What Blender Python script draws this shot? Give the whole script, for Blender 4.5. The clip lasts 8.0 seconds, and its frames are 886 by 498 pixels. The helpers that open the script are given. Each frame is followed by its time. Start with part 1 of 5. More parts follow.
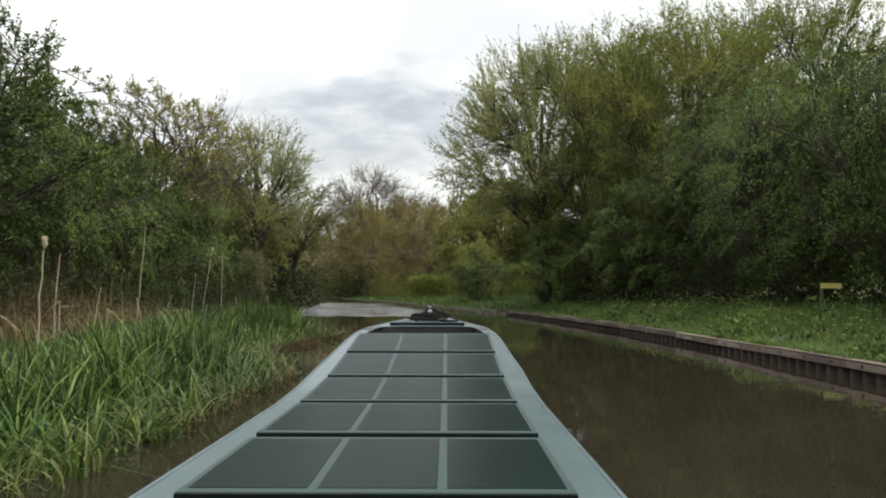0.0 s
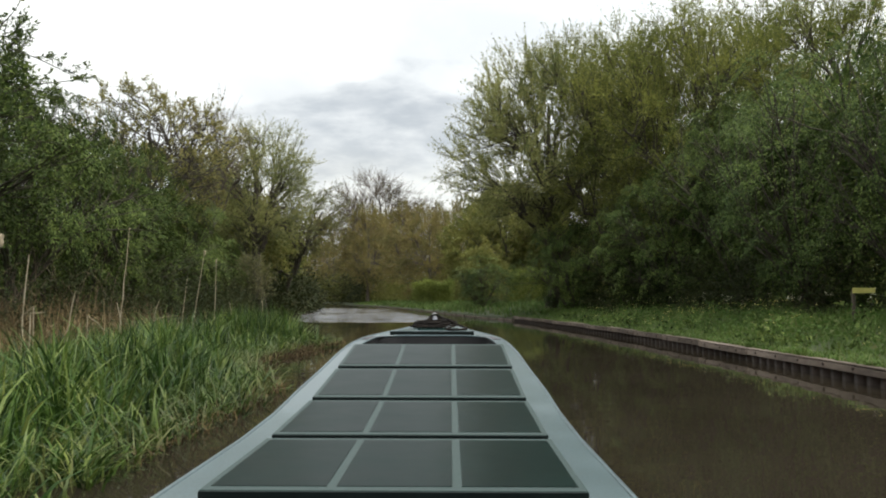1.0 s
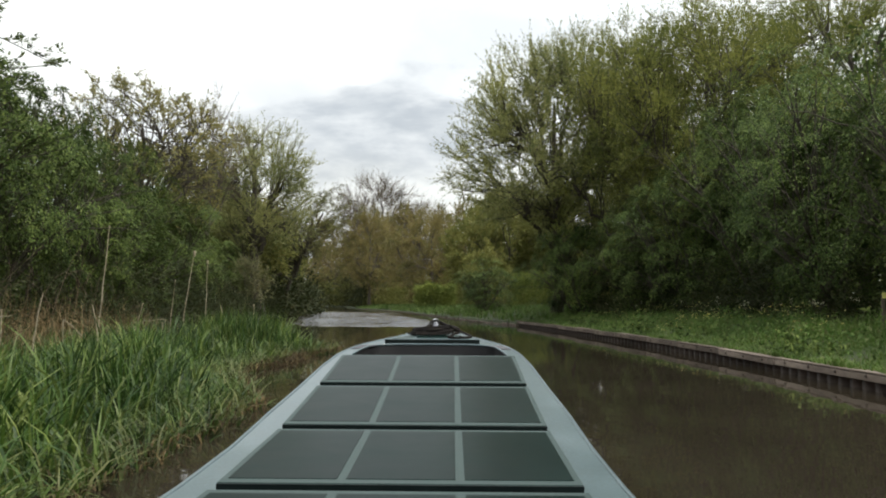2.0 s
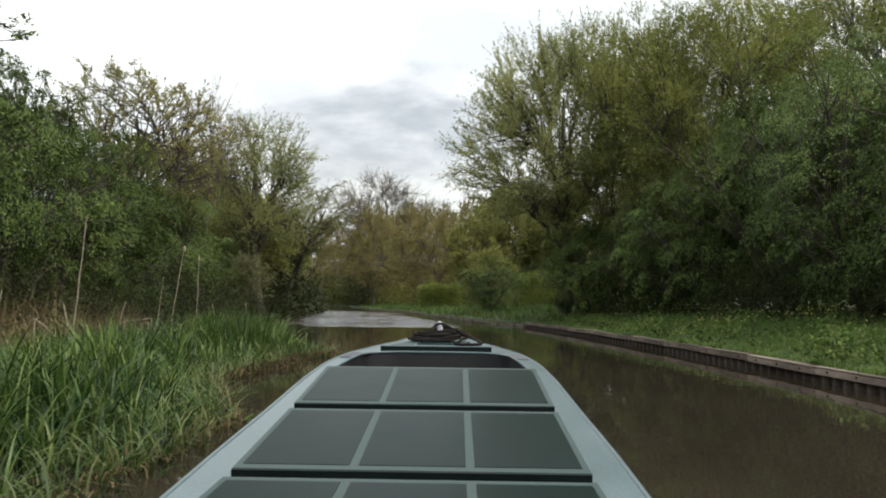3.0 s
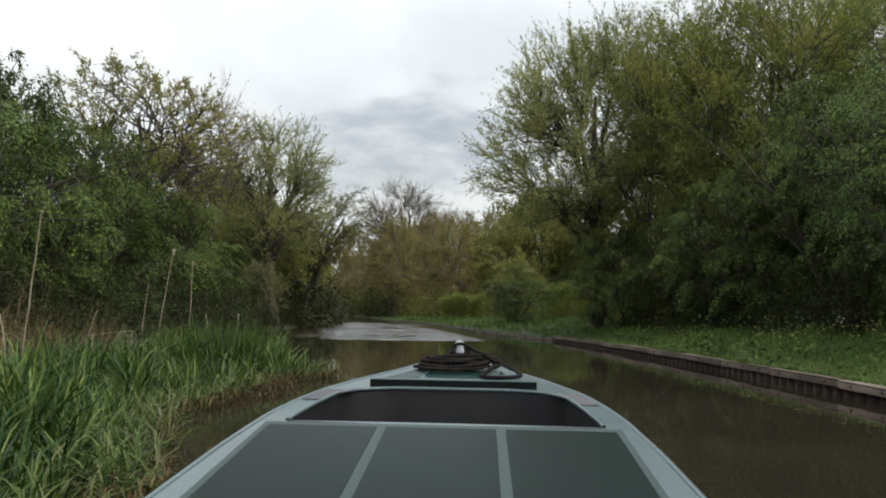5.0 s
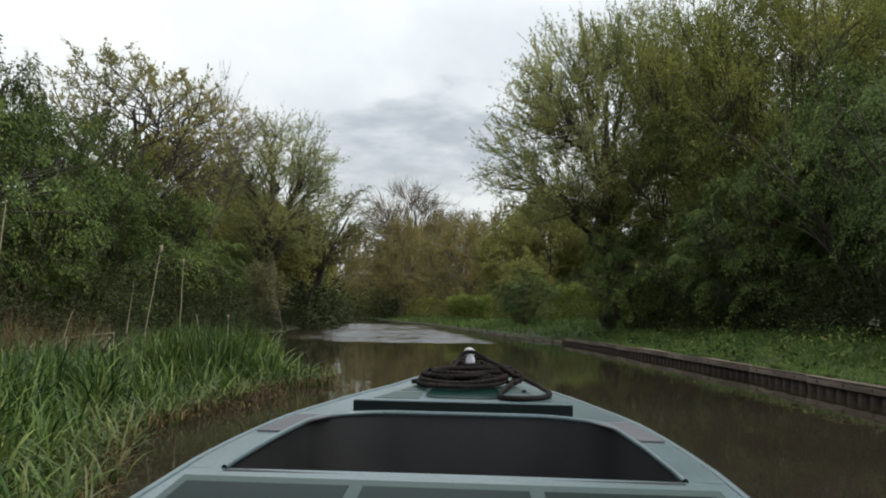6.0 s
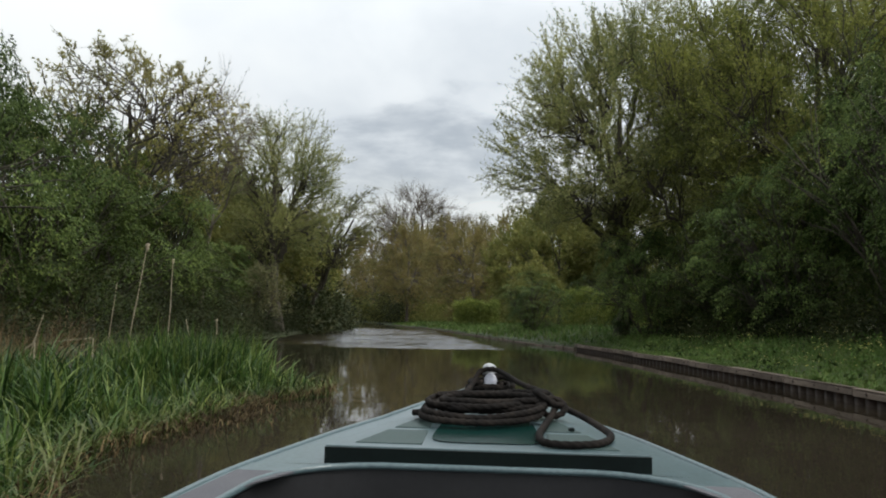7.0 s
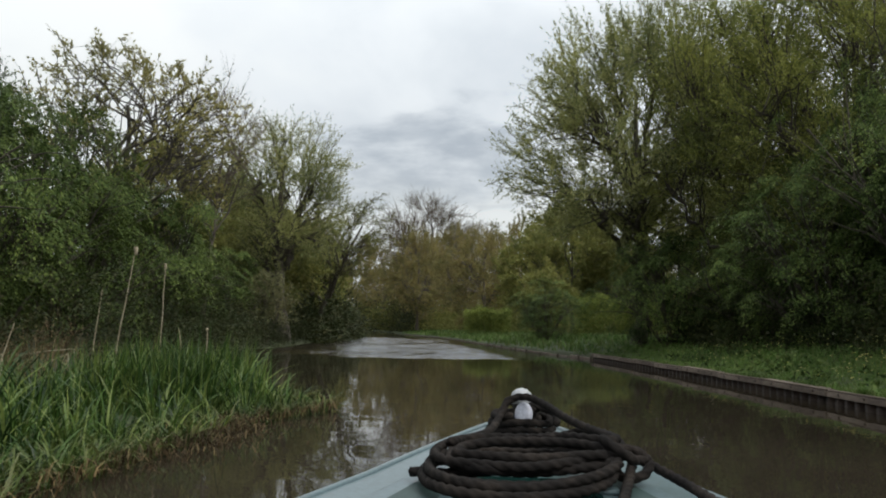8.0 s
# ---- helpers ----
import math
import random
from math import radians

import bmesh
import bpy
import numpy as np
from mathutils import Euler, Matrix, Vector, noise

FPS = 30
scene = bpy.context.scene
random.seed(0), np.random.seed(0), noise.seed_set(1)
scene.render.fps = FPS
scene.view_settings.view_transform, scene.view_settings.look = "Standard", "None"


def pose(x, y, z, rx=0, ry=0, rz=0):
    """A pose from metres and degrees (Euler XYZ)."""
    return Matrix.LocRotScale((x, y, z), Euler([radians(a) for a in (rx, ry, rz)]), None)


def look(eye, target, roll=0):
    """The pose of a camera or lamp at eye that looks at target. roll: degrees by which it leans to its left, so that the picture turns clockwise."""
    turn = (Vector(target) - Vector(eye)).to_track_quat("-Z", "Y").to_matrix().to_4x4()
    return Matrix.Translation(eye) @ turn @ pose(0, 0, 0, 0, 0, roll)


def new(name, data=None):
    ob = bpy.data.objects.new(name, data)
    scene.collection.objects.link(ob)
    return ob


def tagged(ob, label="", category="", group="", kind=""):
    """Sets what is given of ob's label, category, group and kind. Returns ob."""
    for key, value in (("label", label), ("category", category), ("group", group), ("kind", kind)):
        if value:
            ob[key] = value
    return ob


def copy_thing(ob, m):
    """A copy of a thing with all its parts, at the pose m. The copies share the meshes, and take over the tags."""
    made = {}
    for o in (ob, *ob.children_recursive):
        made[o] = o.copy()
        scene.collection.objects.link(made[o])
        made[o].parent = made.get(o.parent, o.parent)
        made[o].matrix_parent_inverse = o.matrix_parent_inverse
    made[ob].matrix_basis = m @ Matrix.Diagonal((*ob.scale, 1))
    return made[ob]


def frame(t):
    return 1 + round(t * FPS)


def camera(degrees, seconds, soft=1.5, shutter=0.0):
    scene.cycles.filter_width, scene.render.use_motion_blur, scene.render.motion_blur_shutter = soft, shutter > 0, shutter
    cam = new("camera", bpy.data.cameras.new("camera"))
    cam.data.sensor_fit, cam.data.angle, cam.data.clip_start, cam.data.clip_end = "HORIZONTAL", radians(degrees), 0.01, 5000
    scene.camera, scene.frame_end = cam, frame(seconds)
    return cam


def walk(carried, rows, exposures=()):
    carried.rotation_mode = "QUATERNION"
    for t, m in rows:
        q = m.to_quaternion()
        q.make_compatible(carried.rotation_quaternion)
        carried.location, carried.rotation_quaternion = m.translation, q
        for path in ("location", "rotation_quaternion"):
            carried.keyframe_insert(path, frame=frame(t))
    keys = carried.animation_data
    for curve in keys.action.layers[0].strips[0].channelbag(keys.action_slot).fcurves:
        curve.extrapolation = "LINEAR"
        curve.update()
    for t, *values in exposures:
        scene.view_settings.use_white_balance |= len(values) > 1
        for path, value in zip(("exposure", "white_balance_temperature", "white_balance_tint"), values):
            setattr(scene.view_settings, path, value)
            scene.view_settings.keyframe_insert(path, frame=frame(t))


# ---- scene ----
cam = camera(59.7, 8.0, soft=2.0)
PATH = [
    (0, (0.068, -0.067, 1.105), (0.057, 1.929, 1.219), 0.1),
    (0.5, (0.045, 0.537, 1.096), (0.028, 2.532, 1.221), 0.1),
    (1, (0.023, 1.09, 1.101), (0.003, 3.086, 1.229), 0.1),
    (1.5, (0.024, 1.598, 1.1), (0.001, 3.593, 1.238), 0.2),
    (3, (-0.014, 3.332, 1.112), (-0.052, 5.327, 1.249), 0.7),
    (3.5, (-0.018, 3.914, 1.107), (-0.071, 5.907, 1.257), 0.9),
    (4, (-0.019, 4.488, 1.114), (-0.091, 6.48, 1.268), 1),
    (4.5, (-0.027, 5.082, 1.112), (-0.115, 7.073, 1.273), 1),
    (6, (-0.094, 6.774, 1.109), (-0.21, 8.763, 1.278), 1.1),
    (6.5, (-0.14, 7.333, 1.107), (-0.265, 9.321, 1.279), 1.3),
    (7, (-0.185, 7.925, 1.111), (-0.318, 9.912, 1.292), 1.3),
    (7.5, (-0.219, 8.454, 1.116), (-0.365, 10.439, 1.309), 1.3),
    (8, (-0.263, 9.003, 1.105), (-0.423, 10.986, 1.308), 1.2),
]
walk(cam, [(t, look(eye, target, roll)) for t, eye, target, roll in PATH], [(0, -0.03, 6650, 8), (2.9, -0.01, 6590, 8), (4.2, -0.21, 6510, 8), (6, -0.26, 6430, 8), (8, -0.37, 6380, 8)])

# ---- sky, sun, exposure ----
SUN_EL, SUN_ROT = radians(52), radians(114)


def node(tree, kind, **values):
    n = tree.nodes.new(kind)
    for key, value in values.items():
        n.inputs[key.replace("_", " ")].default_value = value
    return n


def sums(t, how, a, b=None, c=None):
    """A maths node on sockets or numbers."""
    n = t.nodes.new("ShaderNodeMath")
    n.operation = how
    for i, v in enumerate((a, b, c)):
        if isinstance(v, (int, float)):
            n.inputs[i].default_value = v
        elif v is not None:
            t.links.new(v, n.inputs[i])
    return n.outputs[0]


def bank_of_cloud(t, sep, above):
    """A streaky grey bank of cloud low over the end of the canal, laid into the brighter cover."""
    ahead = sums(t, "MAXIMUM", sep.outputs["Y"], 0.05)
    across = sums(t, "DIVIDE", sep.outputs["X"], ahead)
    up = sums(t, "DIVIDE", sep.outputs["Z"], ahead)
    flat = t.nodes.new("ShaderNodeCombineXYZ")
    t.links.new(sums(t, "MULTIPLY", across, 5.5), flat.inputs[0])
    t.links.new(sums(t, "MULTIPLY", up, 15.0), flat.inputs[1])
    streak = node(t, "ShaderNodeTexNoise", Scale=1.0, Detail=7.0, Roughness=0.58, Distortion=0.1)
    t.links.new(flat.outputs[0], streak.inputs["Vector"])
    dx = sums(t, "DIVIDE", sums(t, "ADD", across, 0.09), 0.17)
    dz = sums(t, "DIVIDE", sums(t, "ADD", up, -0.215), 0.085)
    far = sums(t, "ADD", sums(t, "MULTIPLY", dx, dx), sums(t, "MULTIPLY", dz, dz))
    near = sums(t, "SUBTRACT", 1.15, far)
    amount = sums(t, "MULTIPLY_ADD", streak.outputs["Fac"], 3.0, sums(t, "MULTIPLY_ADD", near, 0.5, -1.35))
    soft = t.nodes.new("ShaderNodeMapRange")
    soft.interpolation_type = "SMOOTHSTEP"
    t.links.new(amount, soft.inputs[0])
    dull = t.nodes.new("ShaderNodeMix")
    dull.data_type, dull.blend_type = "RGBA", "MULTIPLY"
    dull.inputs["B"].default_value = (0.60, 0.625, 0.66, 1)
    t.links.new(soft.outputs[0], dull.inputs[0])
    t.links.new(above, dull.inputs["A"])
    return dull.outputs["Result"]


def make_world():
    w = bpy.data.worlds.new("sky")
    scene.world = w
    w.use_nodes = True
    t = w.node_tree
    t.nodes.clear()
    out = t.nodes.new("ShaderNodeOutputWorld")
    sky = t.nodes.new("ShaderNodeTexSky")
    sky.sky_type, sky.sun_disc = "NISHITA", False
    sky.sun_elevation, sky.sun_rotation = SUN_EL, SUN_ROT
    co = t.nodes.new("ShaderNodeTexCoord")
    sep = t.nodes.new("ShaderNodeSeparateXYZ")
    t.links.new(co.outputs["Generated"], sep.inputs[0])
    # the direction laid on a flat cloud deck
    low = t.nodes.new("ShaderNodeMath")
    low.operation = "MAXIMUM"
    low.inputs[1].default_value = 0.0
    t.links.new(sep.outputs["Z"], low.inputs[0])
    lift = t.nodes.new("ShaderNodeMath")
    lift.operation = "ADD"
    lift.inputs[1].default_value = 0.34
    t.links.new(low.outputs[0], lift.inputs[0])
    axes = []
    for axis in ("X", "Y"):
        d = t.nodes.new("ShaderNodeMath")
        d.operation = "DIVIDE"
        t.links.new(sep.outputs[axis], d.inputs[0])
        t.links.new(lift.outputs[0], d.inputs[1])
        axes.append(d)
    deck = t.nodes.new("ShaderNodeCombineXYZ")
    t.links.new(axes[0].outputs[0], deck.inputs[0])
    t.links.new(axes[1].outputs[0], deck.inputs[1])
    place = t.nodes.new("ShaderNodeMapping")
    place.inputs["Location"].default_value = CLOUD_SHIFT
    place.inputs["Scale"].default_value = (1.15, 1.0, 1.0)
    t.links.new(deck.outputs[0], place.inputs["Vector"])
    big = node(t, "ShaderNodeTexNoise", Scale=1.5, Detail=6.0, Roughness=0.5, Distortion=0.2)
    t.links.new(place.outputs[0], big.inputs["Vector"])
    ramp = t.nodes.new("ShaderNodeValToRGB")
    e = ramp.color_ramp.elements
    e[0].position, e[0].color = 0.36, (0.74, 0.775, 0.81, 1)
    e[1].position, e[1].color = 0.60, (0.99, 1.0, 0.985, 1)
    mid = ramp.color_ramp.elements.new(0.47)
    mid.color = (0.88, 0.905, 0.925, 1)
    t.links.new(big.outputs["Fac"], ramp.inputs[0])
    # an overcast sky is brightest overhead
    rise = t.nodes.new("ShaderNodeMath")
    rise.operation = "ADD"
    rise.inputs[1].default_value = 0.69
    t.links.new(low.outputs[0], rise.inputs[0])
    dim = t.nodes.new("ShaderNodeMix")
    dim.data_type, dim.blend_type = "RGBA", "MULTIPLY"
    dim.inputs[0].default_value = 1.0
    dim.inputs["B"].default_value = (0.10, 0.10, 0.10, 1)
    t.links.new(sky.outputs[0], dim.inputs["A"])
    mix = t.nodes.new("ShaderNodeMix")
    mix.data_type = "RGBA"
    mix.inputs[0].default_value = 0.90
    t.links.new(dim.outputs["Result"], mix.inputs["A"])
    cloud = t.nodes.new("ShaderNodeMix")
    cloud.data_type, cloud.blend_type = "RGBA", "MULTIPLY"
    cloud.inputs[0].default_value = 1.0
    t.links.new(bank_of_cloud(t, sep, ramp.outputs[0]), cloud.inputs["A"])
    t.links.new(rise.outputs[0], cloud.inputs["B"])
    t.links.new(cloud.outputs["Result"], mix.inputs["B"])
    bg = node(t, "ShaderNodeBackground", Strength=SKY_STRENGTH)
    t.links.new(mix.outputs["Result"], bg.inputs["Color"])
    t.links.new(bg.outputs[0], out.inputs[0])


CLOUD_SHIFT = (3.1, 1.7, 0.0)
SKY_STRENGTH = 1.36
make_world()
sun = new("sun", bpy.data.lights.new("sun", "SUN"))
sun.data.energy, sun.data.angle, sun.data.color = 2.7, radians(22), (1.0, 0.96, 0.9)
sun.matrix_world = look((0, 0, 30), (30 * math.cos(SUN_EL) * -math.sin(SUN_ROT), 30 * math.cos(SUN_EL) * -math.cos(SUN_ROT), 30 - 30 * math.sin(SUN_EL)))


# ---- materials ----
def fresh(name):
    m = bpy.data.materials.new(name)
    m.use_nodes = True
    t = m.node_tree
    t.nodes.clear()
    out = t.nodes.new("ShaderNodeOutputMaterial")
    b = t.nodes.new("ShaderNodeBsdfPrincipled")
    t.links.new(b.outputs[0], out.inputs["Surface"])
    return m, t, b, out


def ramp_of(t, colours, spots=None):
    r = t.nodes.new("ShaderNodeValToRGB")
    e = r.color_ramp.elements
    n = len(colours)
    spots = spots or [i / (n - 1) for i in range(n)]
    e[0].position, e[0].color = spots[0], (*colours[0], 1)
    e[1].position, e[1].color = spots[-1], (*colours[-1], 1)
    for p, c in zip(spots[1:-1], colours[1:-1]):
        x = e.new(p)
        x.color = (*c, 1)
    return r


def times(t, a, b, fac=1.0, how="MULTIPLY"):
    m = t.nodes.new("ShaderNodeMix")
    m.data_type, m.blend_type = "RGBA", how
    m.inputs[0].default_value = fac
    t.links.new(a, m.inputs["A"])
    t.links.new(b, m.inputs["B"])
    return m.outputs["Result"]


def surface(name, colours, scale=4.0, fine=40.0, rough=0.6, rough_var=0.15, bump=0.2, bump_depth=0.01, metal=0.0, coat=0.0, spec=0.5, pieces=False, stretch=(1, 1, 1)):
    """Paint, wood, metal, soil: two scales of mottling, a bump, uneven gloss."""
    m, t, b, out = fresh(name)
    co = t.nodes.new("ShaderNodeTexCoord")
    mp = t.nodes.new("ShaderNodeMapping")
    mp.inputs["Scale"].default_value = stretch
    t.links.new(co.outputs["Object"], mp.inputs[0])
    n1 = node(t, "ShaderNodeTexNoise", Scale=scale, Detail=6.0, Roughness=0.6)
    n2 = node(t, "ShaderNodeTexNoise", Scale=fine, Detail=4.0, Roughness=0.65)
    for n in (n1, n2):
        t.links.new(mp.outputs[0], n.inputs["Vector"])
    r1 = ramp_of(t, colours, [0.3 + 0.4 * i / (len(colours) - 1) for i in range(len(colours))])
    t.links.new(n1.outputs["Fac"], r1.inputs[0])
    r2 = ramp_of(t, [(0.72, 0.72, 0.72), (1.18, 1.18, 1.18)], [0.3, 0.7])
    t.links.new(n2.outputs["Fac"], r2.inputs[0])
    col = times(t, r1.outputs[0], r2.outputs[0])
    if pieces:
        info = t.nodes.new("ShaderNodeObjectInfo")
        r3 = ramp_of(t, [(0.75, 0.73, 0.7), (1.2, 1.2, 1.2)])
        t.links.new(info.outputs["Random"], r3.inputs[0])
        col = times(t, col, r3.outputs[0])
    t.links.new(col, b.inputs["Base Color"])
    rr = t.nodes.new("ShaderNodeMapRange")
    rr.inputs["To Min"].default_value, rr.inputs["To Max"].default_value = rough - rough_var, rough + rough_var
    t.links.new(n1.outputs["Fac"], rr.inputs[0])
    t.links.new(rr.outputs[0], b.inputs["Roughness"])
    b.inputs["Metallic"].default_value = metal
    b.inputs["Coat Weight"].default_value = coat
    b.inputs["Specular IOR Level"].default_value = spec
    b.inputs["Coat Roughness"].default_value = 0.12
    bp = node(t, "ShaderNodeBump", Strength=bump, Distance=bump_depth)
    t.links.new(n2.outputs["Fac"], bp.inputs["Height"])
    t.links.new(bp.outputs[0], b.inputs["Normal"])
    return m


def foliage(name, colours, through_light=0.3, rough=0.55, patch=0.35, spec=0.14):
    """Leaves and blades: each one its own tone, in drifts, with light through them."""
    m, t, b, out = fresh(name)
    g = t.nodes.new("ShaderNodeNewGeometry")
    r = ramp_of(t, colours)
    t.links.new(g.outputs["Random Per Island"], r.inputs[0])
    co = t.nodes.new("ShaderNodeTexCoord")
    n = node(t, "ShaderNodeTexNoise", Scale=patch, Detail=3.0)
    t.links.new(co.outputs["Object"], n.inputs["Vector"])
    r2 = ramp_of(t, [(0.62, 0.66, 0.6), (1.3, 1.22, 1.05)], [0.33, 0.68])
    t.links.new(n.outputs["Fac"], r2.inputs[0])
    col = times(t, r.outputs[0], r2.outputs[0])
    t.links.new(col, b.inputs["Base Color"])
    b.inputs["Roughness"].default_value = rough
    b.inputs["Specular IOR Level"].default_value = spec
    tr = t.nodes.new("ShaderNodeBsdfTranslucent")
    t.links.new(col, tr.inputs["Color"])
    mx = t.nodes.new("ShaderNodeMixShader")
    mx.inputs[0].default_value = through_light
    t.links.new(b.outputs[0], mx.inputs[1])
    t.links.new(tr.outputs[0], mx.inputs[2])
    t.links.new(mx.outputs[0], out.inputs["Surface"])
    return m


def make_water():
    m, t, b, out = fresh("canal_water")
    co = t.nodes.new("ShaderNodeTexCoord")
    sep = t.nodes.new("ShaderNodeSeparateXYZ")
    t.links.new(co.outputs["Object"], sep.inputs[0])
    silt = node(t, "ShaderNodeTexNoise", Scale=0.35, Detail=5.0)
    t.links.new(co.outputs["Object"], silt.inputs["Vector"])
    r = ramp_of(t, [(0.0215, 0.0175, 0.0122), (0.0305, 0.0250, 0.0172)], [0.35, 0.65])
    t.links.new(silt.outputs["Fac"], r.inputs[0])
    t.links.new(r.outputs[0], b.inputs["Base Color"])
    b.inputs["IOR"].default_value = 1.33
    # the wind ruffles the water from some 35 m on, in drifts
    edge = node(t, "ShaderNodeTexNoise", Scale=0.09, Detail=3.0)
    t.links.new(co.outputs["Object"], edge.inputs["Vector"])
    far = t.nodes.new("ShaderNodeMath")
    far.operation = "MULTIPLY_ADD"
    far.inputs[1].default_value = 9.0
    t.links.new(edge.outputs["Fac"], far.inputs[0])
    lee = sums(t, "MULTIPLY", sums(t, "MAXIMUM", sums(t, "ADD", sep.outputs["X"], -0.2), 0.0), -4.0)
    t.links.new(sums(t, "ADD", sep.outputs["Y"], lee), far.inputs[2])
    band = t.nodes.new("ShaderNodeMapRange")
    band.inputs["From Min"].default_value, band.inputs["From Max"].default_value = RUFFLE[0], RUFFLE[1]
    t.links.new(far.outputs[0], band.inputs[0])
    wide = t.nodes.new("ShaderNodeMapping")
    wide.inputs["Scale"].default_value = (1.0, 1.6, 1.0)
    t.links.new(co.outputs["Object"], wide.inputs[0])
    crest = t.nodes.new("ShaderNodeMapping")
    crest.inputs["Scale"].default_value = (0.45, 1.5, 1.0)
    t.links.new(co.outputs["Object"], crest.inputs[0])
    calm = node(t, "ShaderNodeTexNoise", Scale=1.3, Detail=3.0, Roughness=0.45)
    chop = node(t, "ShaderNodeTexNoise", Scale=4.0, Detail=4.0, Roughness=0.55)
    t.links.new(wide.outputs[0], calm.inputs["Vector"])
    t.links.new(crest.outputs[0], chop.inputs["Vector"])
    b1 = node(t, "ShaderNodeBump", Strength=0.24, Distance=0.012)
    t.links.new(calm.outputs["Fac"], b1.inputs["Height"])
    amount = t.nodes.new("ShaderNodeMath")
    amount.operation = "MULTIPLY"
    amount.inputs[1].default_value = 1.0
    t.links.new(band.outputs[0], amount.inputs[0])
    b2 = node(t, "ShaderNodeBump", Distance=0.012)
    t.links.new(amount.outputs[0], b2.inputs["Strength"])
    t.links.new(chop.outputs["Fac"], b2.inputs["Height"])
    t.links.new(b1.outputs[0], b2.inputs["Normal"])
    t.links.new(b2.outputs[0], b.inputs["Normal"])
    rough = t.nodes.new("ShaderNodeMapRange")
    rough.inputs["To Min"].default_value, rough.inputs["To Max"].default_value = 0.012, 0.07
    t.links.new(band.outputs[0], rough.inputs[0])
    t.links.new(rough.outputs[0], b.inputs["Roughness"])
    return m


RUFFLE = (41.0, 44.5)
WATER = make_water()
SOIL = surface("bank_soil", [(0.026, 0.026, 0.014), (0.04, 0.052, 0.019), (0.052, 0.072, 0.024)], 0.6, 9.0, 0.9, 0.05, 0.6, 0.05)
LEAF_HAW = foliage("hawthorn_leaf", [(0.034, 0.057, 0.02), (0.07, 0.109, 0.035), (0.18, 0.237, 0.078)], 0.16, spec=0.06)
LEAF_WILLOW = foliage("willow_leaf", [(0.14, 0.17, 0.065), (0.26, 0.285, 0.12), (0.41, 0.415, 0.20)], 0.45)
LEAF_OLIVE = foliage("olive_leaf", [(0.11, 0.13, 0.037), (0.205, 0.232, 0.066), (0.325, 0.35, 0.118)], 0.45)
LEAF_OAK = foliage("young_oak_leaf", [(0.22, 0.20, 0.085), (0.28, 0.285, 0.115), (0.36, 0.32, 0.15)], 0.5)
LEAF_FIELD = foliage("field_tree_leaf", [(0.135, 0.152, 0.05), (0.2, 0.215, 0.071), (0.27, 0.26, 0.10)], 0.45)
# bramble leaf, its colour darkened to carry the shade under the trees
LEAF_BRAMBLE_SHADE = foliage("shade_dark_bramble_leaf", [(0.022, 0.032, 0.013), (0.036, 0.05, 0.019), (0.06, 0.058, 0.028)], 0.25)
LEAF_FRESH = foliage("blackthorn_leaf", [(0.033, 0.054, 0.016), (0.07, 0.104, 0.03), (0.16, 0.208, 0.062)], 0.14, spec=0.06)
LEAF_IVY = foliage("ivy_leaf", [(0.018, 0.032, 0.012), (0.032, 0.052, 0.018), (0.055, 0.08, 0.028)], 0.15, 0.45)
LEAF_BUD = foliage("budding_leaf", [(0.205, 0.165, 0.085), (0.25, 0.215, 0.10), (0.225, 0.23, 0.088)], 0.45)
LEAF_PALE = foliage("pale_leaf", [(0.17, 0.18, 0.10), (0.24, 0.23, 0.14), (0.12, 0.14, 0.06)], 0.45)
LEAF_HEDGE = foliage("hedge_leaf", [(0.10, 0.14, 0.038), (0.16, 0.20, 0.054), (0.235, 0.275, 0.08)], 0.45)
BARK = surface("dark_bark", [(0.035, 0.028, 0.02), (0.06, 0.05, 0.036), (0.085, 0.078, 0.055)], 3.0, 22.0, 0.9, 0.05, 0.8, 0.03, stretch=(1, 1, 0.25))
BARK_GREY = surface("grey_bark", [(0.075, 0.06, 0.048), (0.11, 0.09, 0.072), (0.14, 0.12, 0.095)], 3.0, 22.0, 0.9, 0.05, 0.8, 0.03, stretch=(1, 1, 0.25))
SEDGE = foliage("sedge_blade", [(0.012, 0.031, 0.008), (0.03, 0.07, 0.015), (0.074, 0.135, 0.029), (0.192, 0.24, 0.075)], 0.26, 0.4, 0.5, 0.25)
STRAW = foliage("dead_reed", [(0.10, 0.07, 0.042), (0.18, 0.132, 0.08), (0.34, 0.27, 0.175)], 0.2, 0.75, 0.8)
SEDGE_PALE = foliage("pale_sedge_blade", [(0.055, 0.095, 0.02), (0.095, 0.13, 0.035), (0.16, 0.17, 0.07)], 0.3, 0.45, 0.6, 0.3)
CANE = surface("dry_cane", [(0.10, 0.07, 0.045), (0.17, 0.125, 0.085), (0.24, 0.19, 0.13)], 8.0, 60.0, 0.8, 0.05, 0.4, 0.003)
STALK = surface("bleached_stalk", [(0.22, 0.18, 0.115), (0.34, 0.29, 0.20), (0.42, 0.37, 0.27)], 8.0, 60.0, 0.8, 0.05, 0.4, 0.003)
LITTER = foliage("reed_litter", [(0.035, 0.023, 0.013), (0.075, 0.05, 0.027), (0.17, 0.13, 0.07)], 0.1, 0.8, 0.8)
GRASS = foliage("verge_grass", [(0.052, 0.108, 0.025), (0.088, 0.164, 0.039), (0.132, 0.206, 0.062), (0.155, 0.165, 0.08)], 0.3, 0.5, 0.4)
PETAL = foliage("buttercup_petal", [(0.6, 0.54, 0.12), (0.74, 0.72, 0.42)], 0.2)
